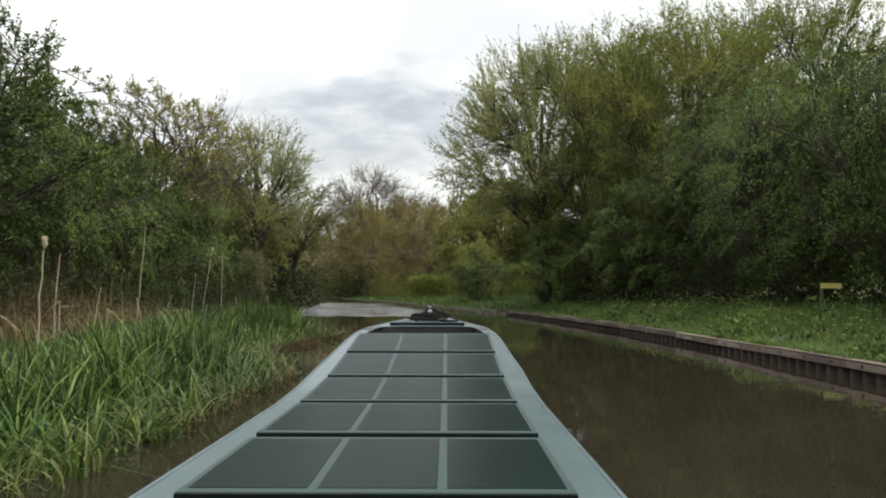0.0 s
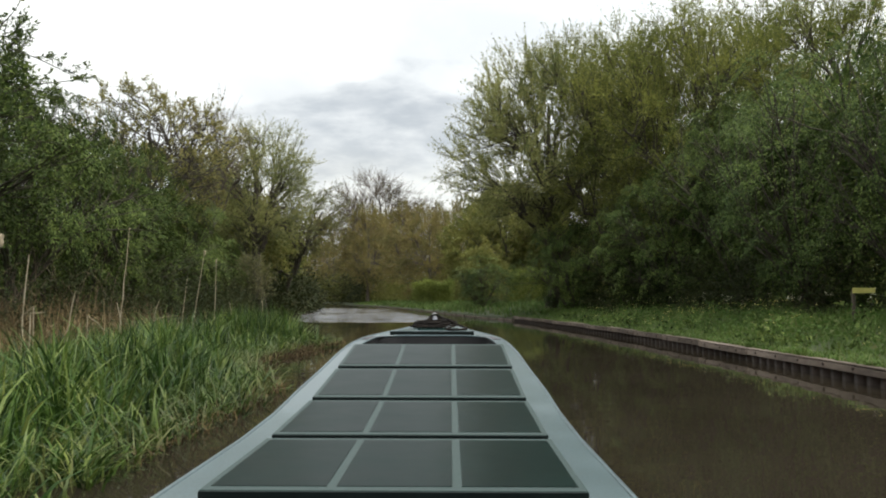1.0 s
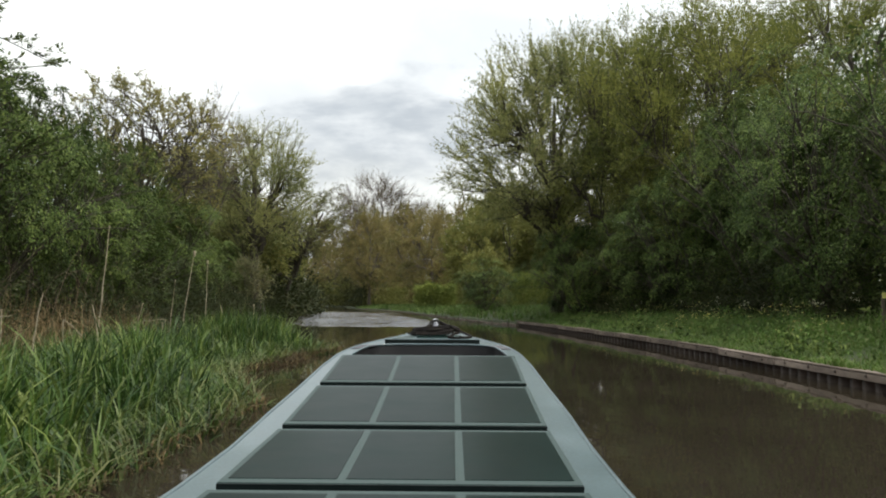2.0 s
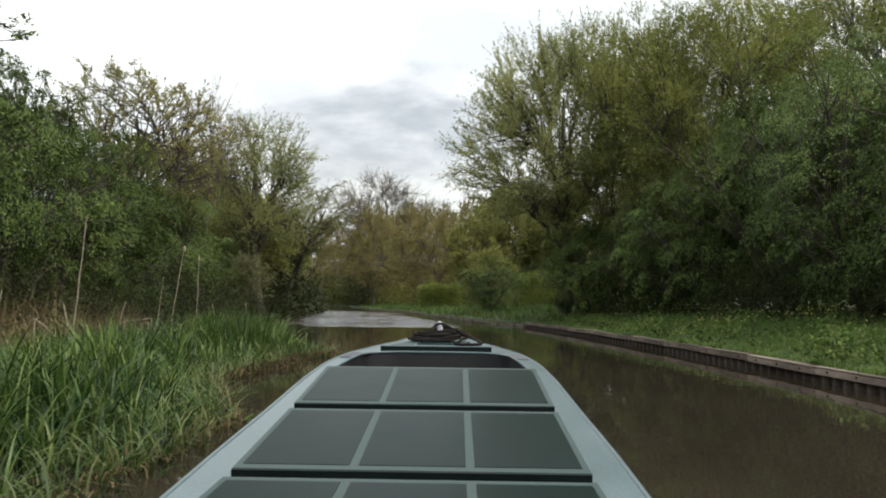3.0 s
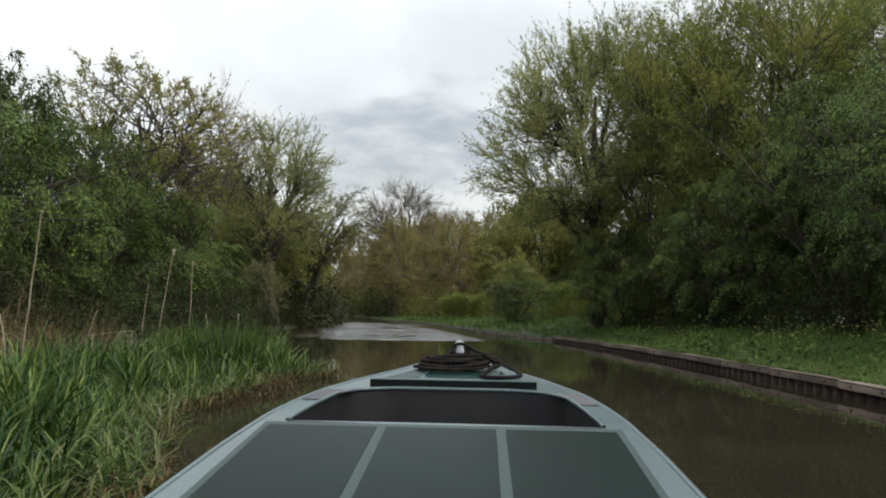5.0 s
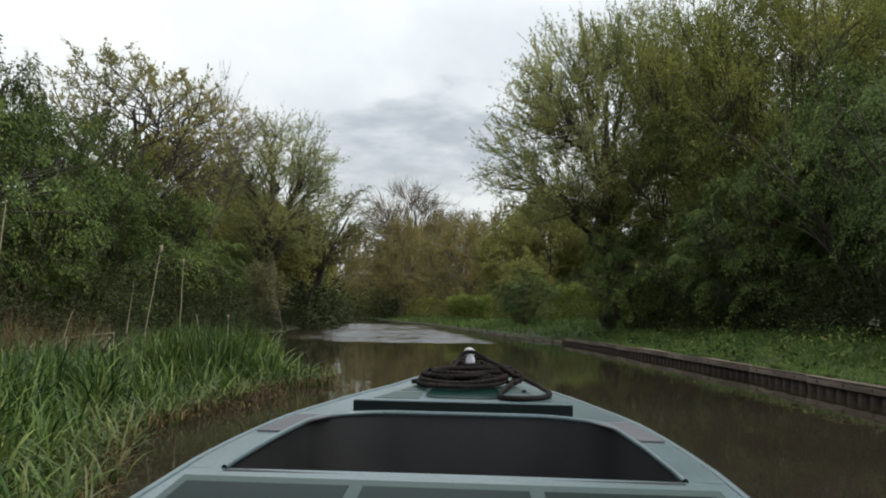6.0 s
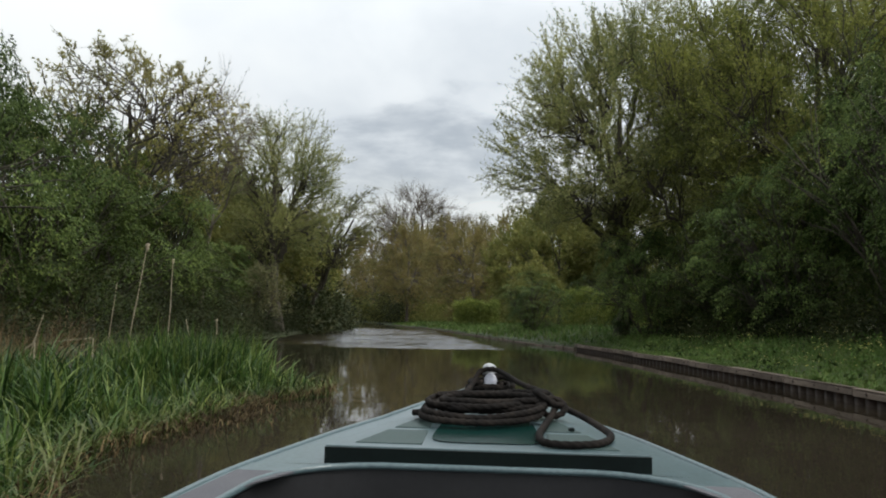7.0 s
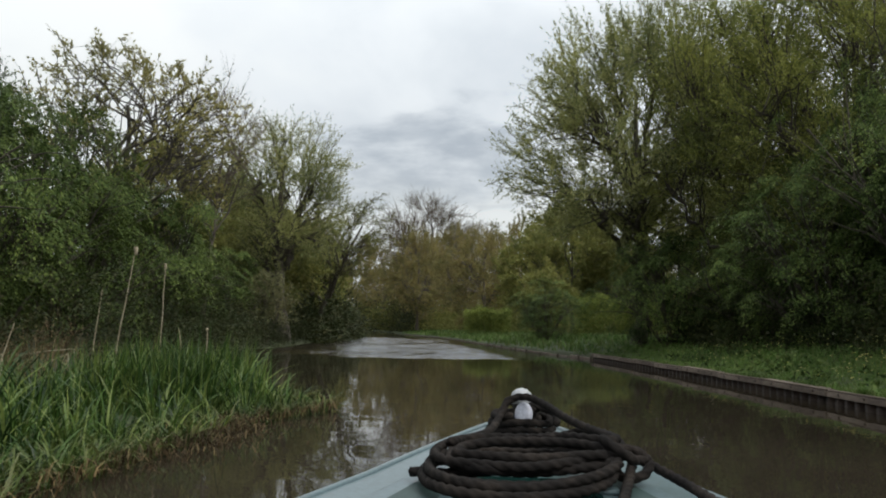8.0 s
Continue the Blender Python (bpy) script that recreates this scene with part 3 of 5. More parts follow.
def make_tree(name, seed, height, spread, leaf, bark, label, category="tree", low=0.2, clumps=220, sprays=12, per=7, spray=0.07, size=0.1, slim=0.5,
              rise=0.1, droop=0.1, limbs=9, girth=0.016, stems=1, lumps=0.22, core=0.35, egg=0.25, crook=0.05, twig=0.0045, bare=1, flat=1.0, lean=(0.0, 0.0), tip=0.45, pad=0.0):
    """A tree with its base at the origin: trunk, curved limbs to points within a lumpy crown, branches and sprays of leaves on them."""
    rng = np.random.default_rng(seed)
    zc, rz = height * (1 + low) / 2, height * (1 - low) / 2
    k = np.arange(clumps) + 0.5
    ring, high = k * 2.399963, 1 - 2 * k / clumps
    flank = np.sqrt(1 - high ** 2)
    way = unit(np.stack([flank * np.cos(ring), flank * np.sin(ring), high], 1) + rng.normal(0, 0.13, (clumps, 3)))
    f = rng.uniform(core, 1, clumps) ** 0.6
    waves = unit(rng.normal(size=(7, 3))) * rng.uniform(2.0, 5.5, (7, 1))
    phase = rng.uniform(0, 6.3, 7)
    lump = 1 + lumps * np.cos(way @ waves.T + phase).sum(1) / 2.6
    reach = 1 - 1.1 * spray
    p = way * (f * lump)[:, None] * np.array([spread, spread, rz]) * reach
    p[:, :2] *= (1 - egg * p[:, 2:] / rz)
    p[:, 2] += zc
    p[:, 0] += lean[0] * p[:, 2] / height
    p[:, 1] += lean[1] * p[:, 2] / height
    p[:, 2] = np.maximum(p[:, 2], 0.25)
    # the limbs go to points well apart
    pick = [int(np.argmax(p[:, 2]))]
    for _ in range(limbs - 1):
        d = np.min(np.linalg.norm(p[:, None] - p[pick][None], axis=2), axis=1)
        pick.append(int(np.argmax(d * rng.uniform(0.7, 1.0, clumps))))
    goal = p[pick] * 0.8 + np.array([0, 0, zc]) * 0.2
    root = new(name)
    r0 = girth * height
    if stems == 1:
        t = np.linspace(0, 1, 9)
        axis = np.stack([lean[0] * t + np.cumsum(rng.normal(0, crook * 0.25, 9)) * height * 0.25, lean[1] * t + np.cumsum(rng.normal(0, crook * 0.25, 9)) * height * 0.25, t * (zc + 0.3 * rz)], 1)
        axis -= axis[0]
        part("trunk", mesh_of("trunk", *tubes(axis[None], (r0 * (1.25 - 0.95 * t ** 0.7) + 0.35 * r0 * np.exp(-t * 18))[None], 9)), bark, root, smooth=True)
        g = np.clip((goal[:, 2] / (zc + 0.3 * rz)) * rng.uniform(0.35, 0.72, limbs), max(0.16, low * 0.7), 0.97)
        base, _ = along(np.repeat(axis[None], limbs, 0), g[:, None])
        base = base[:, 0]
        thick = r0 * (0.62 - 0.35 * g)
    else:
        a = np.arange(limbs) * 2.4
        base = np.stack([np.cos(a) * 0.04 * height, np.sin(a) * 0.04 * height, np.zeros(limbs)], 1)
        thick = np.full(limbs, r0 * 0.6)
    span = goal - base
    bend = base + span * 0.5 + np.array([0, 0, 0.16]) * np.linalg.norm(span, axis=1)[:, None] + rng.normal(0, crook * height * 0.5, (limbs, 3))
    runs = bezier(base, bend, goal, 9)
    runs[:, 1:-1] += rng.normal(0, crook * height * 0.16, (limbs, 8, 3))
    for k in range(limbs):
        w = thick[k] * np.linspace(1, 0.28, 10)
        part("limb", mesh_of("limb", *tubes(runs[k:k + 1], np.maximum(w, 0.012)[None], 6)), bark, root, smooth=True)
    # branches to every clump, from the nearest limb
    near = np.argmin(np.linalg.norm(p[:, None] - goal[None], axis=2), axis=1)
    start, _ = along(runs[near], rng.uniform(0.35, 0.95, (clumps, 1)))
    start = start[:, 0]
    mid = (start + p) / 2 + rng.normal(0, crook * height * 0.3, p.shape) + np.array([0, 0, 0.03 * height])
    arms = bezier(start, mid, p, 4)
    arms[:, 1:-1] += rng.normal(0, crook * height * 0.08, (clumps, 3, 3))
    pieces = [tubes(arms, np.linspace(1, 0.35, 5)[None] * np.clip(np.linalg.norm(p - start, axis=1), 0.3, 3)[:, None] * 0.011, 3)]
    if pad:
        tagged(part("brushwood", mesh_of("brushwood", *joined(pieces)), bark, root), kind="stuff")
        part("crown", mesh_of("crown", *shingles(rng, p, np.array([0, 0, zc * 0.75]), sprays * per, pad, size, slim)), leaf, root)
        return tagged(root, label, category)
    at, on = along(arms, rng.uniform(tip, 1.0, (clumps, sprays)))
    out = unit(at - np.array([0, 0, zc * 0.8]))
    d = unit((on * 0.55 + out * 0.6 + rng.normal(0, 0.5, at.shape)) * np.array([1, 1, flat]) + np.array([0, 0, rise]))
    at, d = at.reshape(-1, 3), d.reshape(-1, 3)
    ln = rng.uniform(0.55, 1.35, len(at)) * spray * height
    end = at + d * ln[:, None] + np.array([0, 0, -droop]) * ln[:, None]
    twigs = bezier(at, at + d * ln[:, None] * 0.55, end, 2)
    if bare:
        pieces.append(tubes(twigs[::bare], np.array([[1.0, 0.75, 0.4]]) * np.full((len(twigs[::bare]), 1), twig * height / 10), 3))
    tagged(part("brushwood", mesh_of("brushwood", *joined(pieces)), bark, root), kind="stuff")
    q, on = along(twigs, rng.uniform(0.05, 1.0, (len(twigs), per)))
    way = on * 0.7 + rng.normal(0, 0.55, q.shape) + np.array([0, 0, -droop * 0.6])
    q = (q + rng.normal(0, size * 0.25, q.shape)).reshape(-1, 3)
    part("crown", mesh_of("crown", *leaves(rng, q, way.reshape(-1, 3), rng.uniform(0.6, 1.3, len(q)) * size, slim, True)), leaf, root)
    return tagged(root, label, category)


def ivy(tree, seed, top):
    """Ivy in dark drooping pads up the trunk of a tree."""
    rng = np.random.default_rng(seed)
    m = 90
    h, a = rng.uniform(0.3, top, m), rng.uniform(0, 6.28, m)
    r = 0.28 * (1.25 - 0.6 * h / top)
    p = np.stack([np.cos(a) * r, np.sin(a) * r, h], 1)
    part("ivy", mesh_of("ivy", *shingles(rng, p, np.array([0, 0, top * 0.4]), 110, 0.34, 0.085, 0.8)), LEAF_IVY, tree, "dark ivy climbing the trunk")


def put(ob, x, y, z, turn=0.0, tall=1.0, wide=1.0):
    ob.matrix_basis = pose(x, y, z, 0, 0, turn) @ Matrix.Diagonal((wide, wide, tall, 1))
    return ob


def again(ob, x, y, z, turn, tall=1.0, wide=1.0, label="", group=""):
    c = copy_thing(ob, pose(x, y, z, 0, 0, turn))
    c.matrix_basis = pose(x, y, z, 0, 0, turn) @ Matrix.Diagonal((wide, wide, tall, 1))
    return tagged(c, label, group=group)


def on_right(x, y):
    return float(right_height(max(x - float(right_edge(y)), 0.5)))


def on_left(x, y):
    return float(left_height(max(float(left_edge(y)) - x, 0.5), y))


# hawthorns that hang over the towpath side and fill the left bank
THORN = dict(slim=0.7, limbs=12, stems=6, girth=0.013, lumps=0.3, core=0.3, bare=0)
haw_a = make_tree("hawthorn_tree", 11, 7.4, 3.3, LEAF_HAW, BARK, "dense dark green hawthorn hanging over the verge", low=0.1, egg=-0.1, clumps=250, sprays=17, per=13, size=0.062, pad=0.72, **THORN)
haw_b = make_tree("hawthorn_tree", 12, 6.6, 3.2, LEAF_HAW, BARK, "dense green hawthorn with drooping sprays over the bank", low=0.08, egg=-0.08, clumps=240, sprays=17, per=13, size=0.062, pad=0.7, **THORN)
haw_c = make_tree("hawthorn_tree", 13, 5.4, 2.8, LEAF_HAW, BARK, "bushy bright green hawthorn behind the reeds", low=0.03, egg=0.1, clumps=250, sprays=18, per=13, size=0.057, pad=0.6, **THORN)
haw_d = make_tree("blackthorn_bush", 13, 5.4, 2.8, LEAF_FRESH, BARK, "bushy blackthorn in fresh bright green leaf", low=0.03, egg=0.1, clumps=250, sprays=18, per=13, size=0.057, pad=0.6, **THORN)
put(haw_a, 10.6, 28.2, on_right(10.6, 28.2), 0, 1.18)
put(haw_b, 10.2, 23.2, on_right(10.2, 23.2), 40, 1.1)
put(haw_c, -10.5, 19.4, on_left(-10.5, 19.4), 10, 1.32)
ROW = "hawthorns along the towpath"
for src, x, y, turn, tall, wide in [(haw_a, 11.3, 18.8, 130, 1.16, 0.95), (haw_b, 11.5, 14.2, 200, 1.12, 1.0),
                                    (haw_b, 9.0, 32.0, 260, 0.98, 1.0), (haw_a, 8.6, 36.0, 30, 0.64, 0.92), (haw_c, 6.1, 39.4, 160, 1.1, 0.9), (haw_b, 2.2, 55.6, 90, 0.6, 0.8)]:
    again(src, x, y, on_right(x, y) - 0.35, turn, tall, wide, group=ROW)
BANK = "hawthorns on the far bank"
for src, x, y, turn, tall, wide in [(haw_b, -10.6, 14.4, 10, 0.9, 0.95), (haw_c, -13.8, 41.5, 150, 0.9, 1.0)]:
    again(src, x, y, on_left(x, y) - 0.35, turn, tall, wide, group=BANK)
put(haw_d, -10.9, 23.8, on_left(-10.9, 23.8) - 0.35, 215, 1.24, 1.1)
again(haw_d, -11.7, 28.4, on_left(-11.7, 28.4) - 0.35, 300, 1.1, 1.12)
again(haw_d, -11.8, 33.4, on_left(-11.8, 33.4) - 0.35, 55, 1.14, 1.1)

# the taller trees by the towpath
willow = make_tree("willow_tree", 23, 15.2, 7.0, LEAF_WILLOW, BARK, "large spreading willow with pale young leaves", low=0.14, clumps=540, sprays=17, per=19, spray=0.06, size=0.115, slim=0.42,
                   rise=0.4, droop=0.0, limbs=14, girth=0.017, lumps=0.16, core=0.2, egg=0.1, crook=0.085, twig=0.0035, bare=2)
put(willow, 5.3, 41.8, on_right(5.3, 41.8), 20, 1.03, 0.93)
ivy(willow, 64, 8.6)
olive = make_tree("field_maple", 22, 14.5, 4.6, LEAF_OLIVE, BARK, "tall tree with olive-green spring leaves and visible limbs", low=0.1, clumps=400, sprays=17, per=11, spray=0.065, size=0.108, slim=0.46,
                  rise=0.35, droop=0.0, limbs=12, girth=0.014, lumps=0.12, core=0.15, egg=0.05, crook=0.07, twig=0.0035, bare=5)
put(olive, 10.6, 34.0, on_right(10.6, 34), 0)
again(olive, 14.2, 36.5, on_right(14.2, 36.5), 110, 1.1, 1.05)
again(haw_a, 11.2, 31.2, on_right(11.2, 31.2), 80, 1.36, 0.78, "tall dark thorn wrapped in ivy")
again(olive, 15.3, 31.0, on_right(15.3, 31.0), 220, 0.98, 0.95)
again(olive, 11.2, 47.0, on_right(11.2, 47), 160, 1.22, 1.15)
again(olive, 8.3, 37.2, on_right(8.3, 37.2), 300, 1.04, 0.92, "olive-green tree leaning into the willow beside it")

# left bank trees
oak = make_tree("oak_tree", 31, 9.5, 3.7, LEAF_OAK, BARK, "open young oak with bronze-green tufts of leaves", low=0.36, clumps=330, sprays=8, per=6, spray=0.034, size=0.09, slim=0.85,
                rise=0.1, droop=0.0, limbs=13, girth=0.018, lumps=0.14, core=0.5, egg=0.12, crook=0.16, twig=0.008, tip=0.7)
put(oak, -12.2, 32.0, on_left(-12.2, 32), 0)
twiggy = make_tree("ash_sapling", 38, 10.0, 2.3, LEAF_BUD, BARK_GREY, "slender leafless ash with fine reddish twigs", low=0.5, clumps=110, sprays=11, per=2, spray=0.07, size=0.09, slim=0.5,
                   rise=0.3, droop=0.0, limbs=9, girth=0.008, lumps=0.1, core=0.3, egg=0.0, crook=0.15, twig=0.006)
put(twiggy, -11.2, 36.6, on_left(-11.2, 36.6), 0)
thin = make_tree("elder_tree", 32, 7.8, 3.2, LEAF_HAW, BARK, "thin half-leaved tree behind the reed bed", low=0.25, clumps=230, sprays=11, per=12, spray=0.055, size=0.095, slim=0.55,
                 rise=0.3, droop=0.0, limbs=9, girth=0.014, lumps=0.2, core=0.3, egg=0.0, crook=0.08, twig=0.007)
put(thin, -8.6, 13.4, on_left(-8.6, 13.4), 200, 0.74, 0.86)
again(thin, -13.2, 26.0, on_left(-13.2, 26.0), 140, 0.9, 0.7, "slim half-leaved tree showing over the hawthorns")
poplar = make_tree("white_willow", 33, 12.2, 3.9, LEAF_WILLOW, BARK, "upright willow with pale leaves leaning over the bank", low=0.24, clumps=320, sprays=13, per=17, spray=0.075, size=0.09, slim=0.42,
                   rise=0.35, droop=0.0, limbs=11, girth=0.024, lumps=0.1, core=0.25, egg=-0.02, crook=0.085, twig=0.0045, bare=3)
put(poplar, -11.6, 48.0, on_left(-11.6, 48), 75, 1.0, 1.12)
alder = make_tree("leaning_alder", 39, 9.6, 3.0, LEAF_FIELD, BARK, "half-leafless alder leaning out over the water", low=0.3, clumps=170, sprays=10, per=6, spray=0.06, size=0.12, slim=0.5,
                  rise=0.1, droop=0.2, limbs=10, girth=0.02, lumps=0.18, core=0.3, egg=-0.1, crook=0.13, twig=0.008, lean=(3.6, -0.6))
put(alder, -12.8, 58.5, on_left(-12.8, 58.5), 0)
pale = make_tree("sallow_bush", 34, 3.9, 1.7, LEAF_PALE, BARK_GREY, "pale grey-green sallow bush at the water's edge", "bush", low=0.05, clumps=110, sprays=8, per=6, spray=0.12, size=0.13, stems=5, limbs=7, bare=4)
put(pale, -11.2, 43.6, 0.15, 0)
maple = make_tree("field_tree", 35, 9.0, 4.2, LEAF_FIELD, BARK, "rounded olive-green tree on the bank", low=0.04, clumps=190, sprays=10, per=9, spray=0.085, size=0.28, slim=0.55,
                  rise=0.2, droop=0.1, limbs=9, girth=0.015, lumps=0.25, bare=0)
put(maple, -16.5, 58.0, on_left(-16.5, 58), 0)
bud = make_tree("budding_tree", 36, 12.0, 5.2, LEAF_BUD, BARK_GREY, "russet budding tree at the canal bend", low=0.05, clumps=200, sprays=10, per=9, spray=0.075, size=0.27, slim=0.45,
                rise=0.4, droop=0.0, limbs=9, girth=0.014, lumps=0.22, bare=4, twig=0.008)
put(bud, -6.0, 112.0, 0.7, 0, 1.18)
ash = make_tree("ash_tree", 37, 23.6, 8.6, LEAF_BUD, BARK_GREY, "tall leafless ash with a domed crown of fine twigs", low=0.3, clumps=260, sprays=14, per=1, spray=0.085, size=0.22, slim=0.4,
                rise=0.25, droop=0.0, limbs=13, girth=0.014, lumps=0.08, core=0.3, egg=-0.05, crook=0.085, twig=0.009)
put(ash, -14.0, 144.0, 0.8, 0, 1.04, 1.22)
again(ash, -6.5, 150.0, 0.8, 130, 0.86, 1.0)

FAR = "trees round the bend"
for src, x, y, turn, tall, wide in [
        (maple, -16.4, 66, 50, 0.95, 1.0), (maple, -18.4, 76, 120, 1.0, 1.1), (maple, -21.0, 88, 200, 1.05, 1.1), (maple, -25.5, 102, 260, 1.2, 1.2),
        (maple, -14.2, 53.0, 200, 0.86, 0.92), (maple, -18, 46, 90, 1.1, 1.0), (maple, -18.5, 60, 180, 1.25, 1.0),
        (bud, -13, 122, 40, 1.25, 1.1), (bud, -12.5, 134, 80, 1.3, 1.2), (bud, 1, 106, 150, 1.2, 1.0), (bud, -17, 152, 200, 1.4, 1.2), (bud, -38, 150, 250, 1.5, 1.3), (bud, -30, 128, 290, 1.5, 1.2), (bud, -27, 178, 20, 1.6, 1.3), (bud, -36, 205, 110, 1.9, 1.5), (maple, -24.6, 106, 330, 1.35, 1.1),
        (maple, 2.5, 83, 30, 1.2, 1.0), (maple, 5.0, 69, 140, 1.2, 1.0), (maple, 10.0, 67.5, 75, 1.15, 1.0), (bud, -2.5, 95, 220, 1.0, 1.0), (maple, 6.5, 88, 310, 1.5, 1.2),
        (bud, 11, 100, 330, 1.1, 1.1), (maple, 2.3, 59.0, 190, 0.48, 0.58)]:
    again(src, x, y, 0.7, turn, tall, wide, group=FAR)


# ---- low growth ----
def thicket(name, seed, line, width, height, count, size, leaf, label, base=0.45):
    """A lumpy belt of leafy sprays along a line of (x, y), the leaves of a spray lying together."""
    rng = np.random.default_rng(seed)
    line = np.array(line, float)
    seg = np.concatenate([[0], np.cumsum(np.linalg.norm(np.diff(line, axis=0), axis=1))])
    tuft = 60 if size < 0.2 else 14
    tufts = count // tuft
    s = rng.uniform(0, seg[-1], tufts)
    x, y = np.interp(s, seg, line[:, 0]), np.interp(s, seg, line[:, 1])
    lump = 0.7 + 0.22 * np.sin(s * 1.9 + 1) + 0.16 * np.sin(s * 4.3) + 0.12 * np.sin(s * 0.6 + 2)
    a = rng.uniform(0, np.pi, tufts)
    f = rng.uniform(0, 1, tufts) ** 0.35
    at = np.stack([x + np.cos(a) * f * width * lump, y, base + np.sin(a) * f * height * lump], 1) + rng.normal(0, 0.1, (tufts, 3))
    way = unit(np.stack([np.cos(a), rng.normal(0, 0.7, tufts), np.sin(a) * 0.5 - 0.25], 1) + rng.normal(0, 0.4, (tufts, 3)))
    k = np.repeat(np.arange(tufts), tuft)
    n = len(k)
    reach = size * 4.2
    p = at[k] + way[k] * (rng.uniform(-0.6, 1, n) * reach)[:, None] + rng.normal(0, 1, (n, 3)) * np.array([0.42, 0.42, 0.24]) * reach
    p[:, 2] = np.maximum(p[:, 2], 0.1)
    ob = part(name, mesh_of(name, *leaves(rng, p, way[k] + rng.normal(0, 0.45, (n, 3)), rng.uniform(0.6, 1.3, n) * size, 0.55, True)), leaf)
    return tagged(ob, label, "undergrowth", kind="stuff")


# these belts put the deep shade below the hawthorns into dark leaves
thicket("bramble_bank", 51, [(11.0, 4), (10.9, 18), (10.4, 21), (8.9, 29), (7.5, 36), (6.4, 40.5)], 1.5, 2.7, 84000, 0.082, LEAF_BRAMBLE_SHADE, "bramble and nettle at the hedge foot, leaves darkened for shade")
thicket("bramble_bank", 52, [(-9.3, 2), (-8.7, 19), (-7.7, 23), (-8.2, 26.5), (-9.7, 33), (-11.0, 40), (-12.2, 49), (-13.4, 58)], 1.7, 2.0, 90000, 0.072, LEAF_BRAMBLE_SHADE, "bramble and nettle on the left bank", 0.15)


def make_canes():
    """Bare arching bramble canes in front of the left hawthorns."""
    rng = np.random.default_rng(64)
    n = 46
    y = rng.uniform(9, 20, n)
    a = np.stack([rng.normal(-8.8, 0.6, n), y, np.full(n, 0.5)], 1)
    way = np.stack([rng.uniform(0.2, 1.3, n), rng.normal(0, 0.8, n), np.zeros(n)], 1)
    top = a + way * 0.5 + np.stack([np.zeros(n), np.zeros(n), rng.uniform(0.6, 2.4, n)], 1)
    end = a + way * 1.1 + np.stack([np.zeros(n), np.zeros(n), rng.uniform(0.3, 2.0, n)], 1)
    runs = bezier(a, top, end, 7)
    v, f = tubes(runs, np.linspace(1, 0.4, 8)[None] * rng.uniform(0.003, 0.007, (n, 1)), 4)
    tagged(part("bramble_canes", mesh_of("bramble_canes", v, f), CANE), "bare brown bramble canes arching over the reeds", "undergrowth", kind="stuff")


make_canes()
# dark leaves here paint the shade of the overhanging far trees
thicket("bank_growth", 53, [(-12.2, 53), (-12.9, 65), (-15.2, 80), (-18.9, 98), (-23.4, 120), (-31, 150), (-42, 180)], 1.7, 3.4, 46000, 0.26, LEAF_BRAMBLE_SHADE, "low bushes overhanging the far water", 0.1)
thicket("bank_growth", 54, [(14, 64), (8, 69), (3, 84), (-2, 100), (-8, 118), (-15, 140), (-26, 176)], 2.5, 4.2, 44000, 0.29, LEAF_FIELD, "low bushes behind the far towpath")
thicket("far_wood", 55, [(-95, 150), (-45, 205), (0, 185), (28, 140)], 7.0, 12.0, 40000, 0.7, LEAF_BUD, "distant belt of spring woodland")
thicket("far_wood", 56, [(-62, 150), (-42, 110), (-33, 70), (-30, 40), (-24, 15)], 5.0, 8.5, 18000, 0.55, LEAF_OLIVE, "distant belt of woodland on the left")
thicket("hedge_bank", 57, [(12.6, 4), (12.6, 20), (12.0, 32), (10.5, 42), (12.0, 52)], 1.6, 8.5, 64000, 0.25, LEAF_HAW, "thick hedge growth behind the towpath trees")
thicket("hedge_bank", 58, [(-13.5, 6), (-14, 20), (-15.5, 30), (-17, 40), (-17.5, 56)], 1.6, 4.2, 34000, 0.22, LEAF_HAW, "thick hedge growth behind the left bank")
thicket("far_wood", 59, [(24, 0), (24, 40), (24, 70), (28, 120)], 4.0, 11.0, 24000, 0.8, LEAF_OLIVE, "distant belt of woodland beyond the field")
thicket("bank_growth", 61, [(-36, 152), (-20, 148), (-6, 132), (8, 112), (16, 94)], 2.5, 6.0, 30000, 0.36, LEAF_FIELD, "low bushes at the foot of the wood")
# black shade at the end of the canal, given by dark leaves
thicket("bank_growth", 62, [(-13.6, 127), (-17.5, 142), (-24.5, 165), (-31, 183), (-40, 196), (-60, 210)], 2.4, 6.5, 26000, 0.34, LEAF_BRAMBLE_SHADE, "bushes hanging over the water at the bend, leaves darkened for shade")
thicket("wood_edge", 60, [(-75, 175), (-50, 204), (-24, 194), (-10, 162)], 4.0, 20.0, 60000, 0.40, LEAF_BUD, "russet woodland edge behind the bend")
thicket("wood_edge", 63, [(-6, 148), (4, 136), (16, 116), (24, 90)], 4.0, 13.0, 34000, 0.40, LEAF_BUD, "russet woodland edge beyond the towpath")


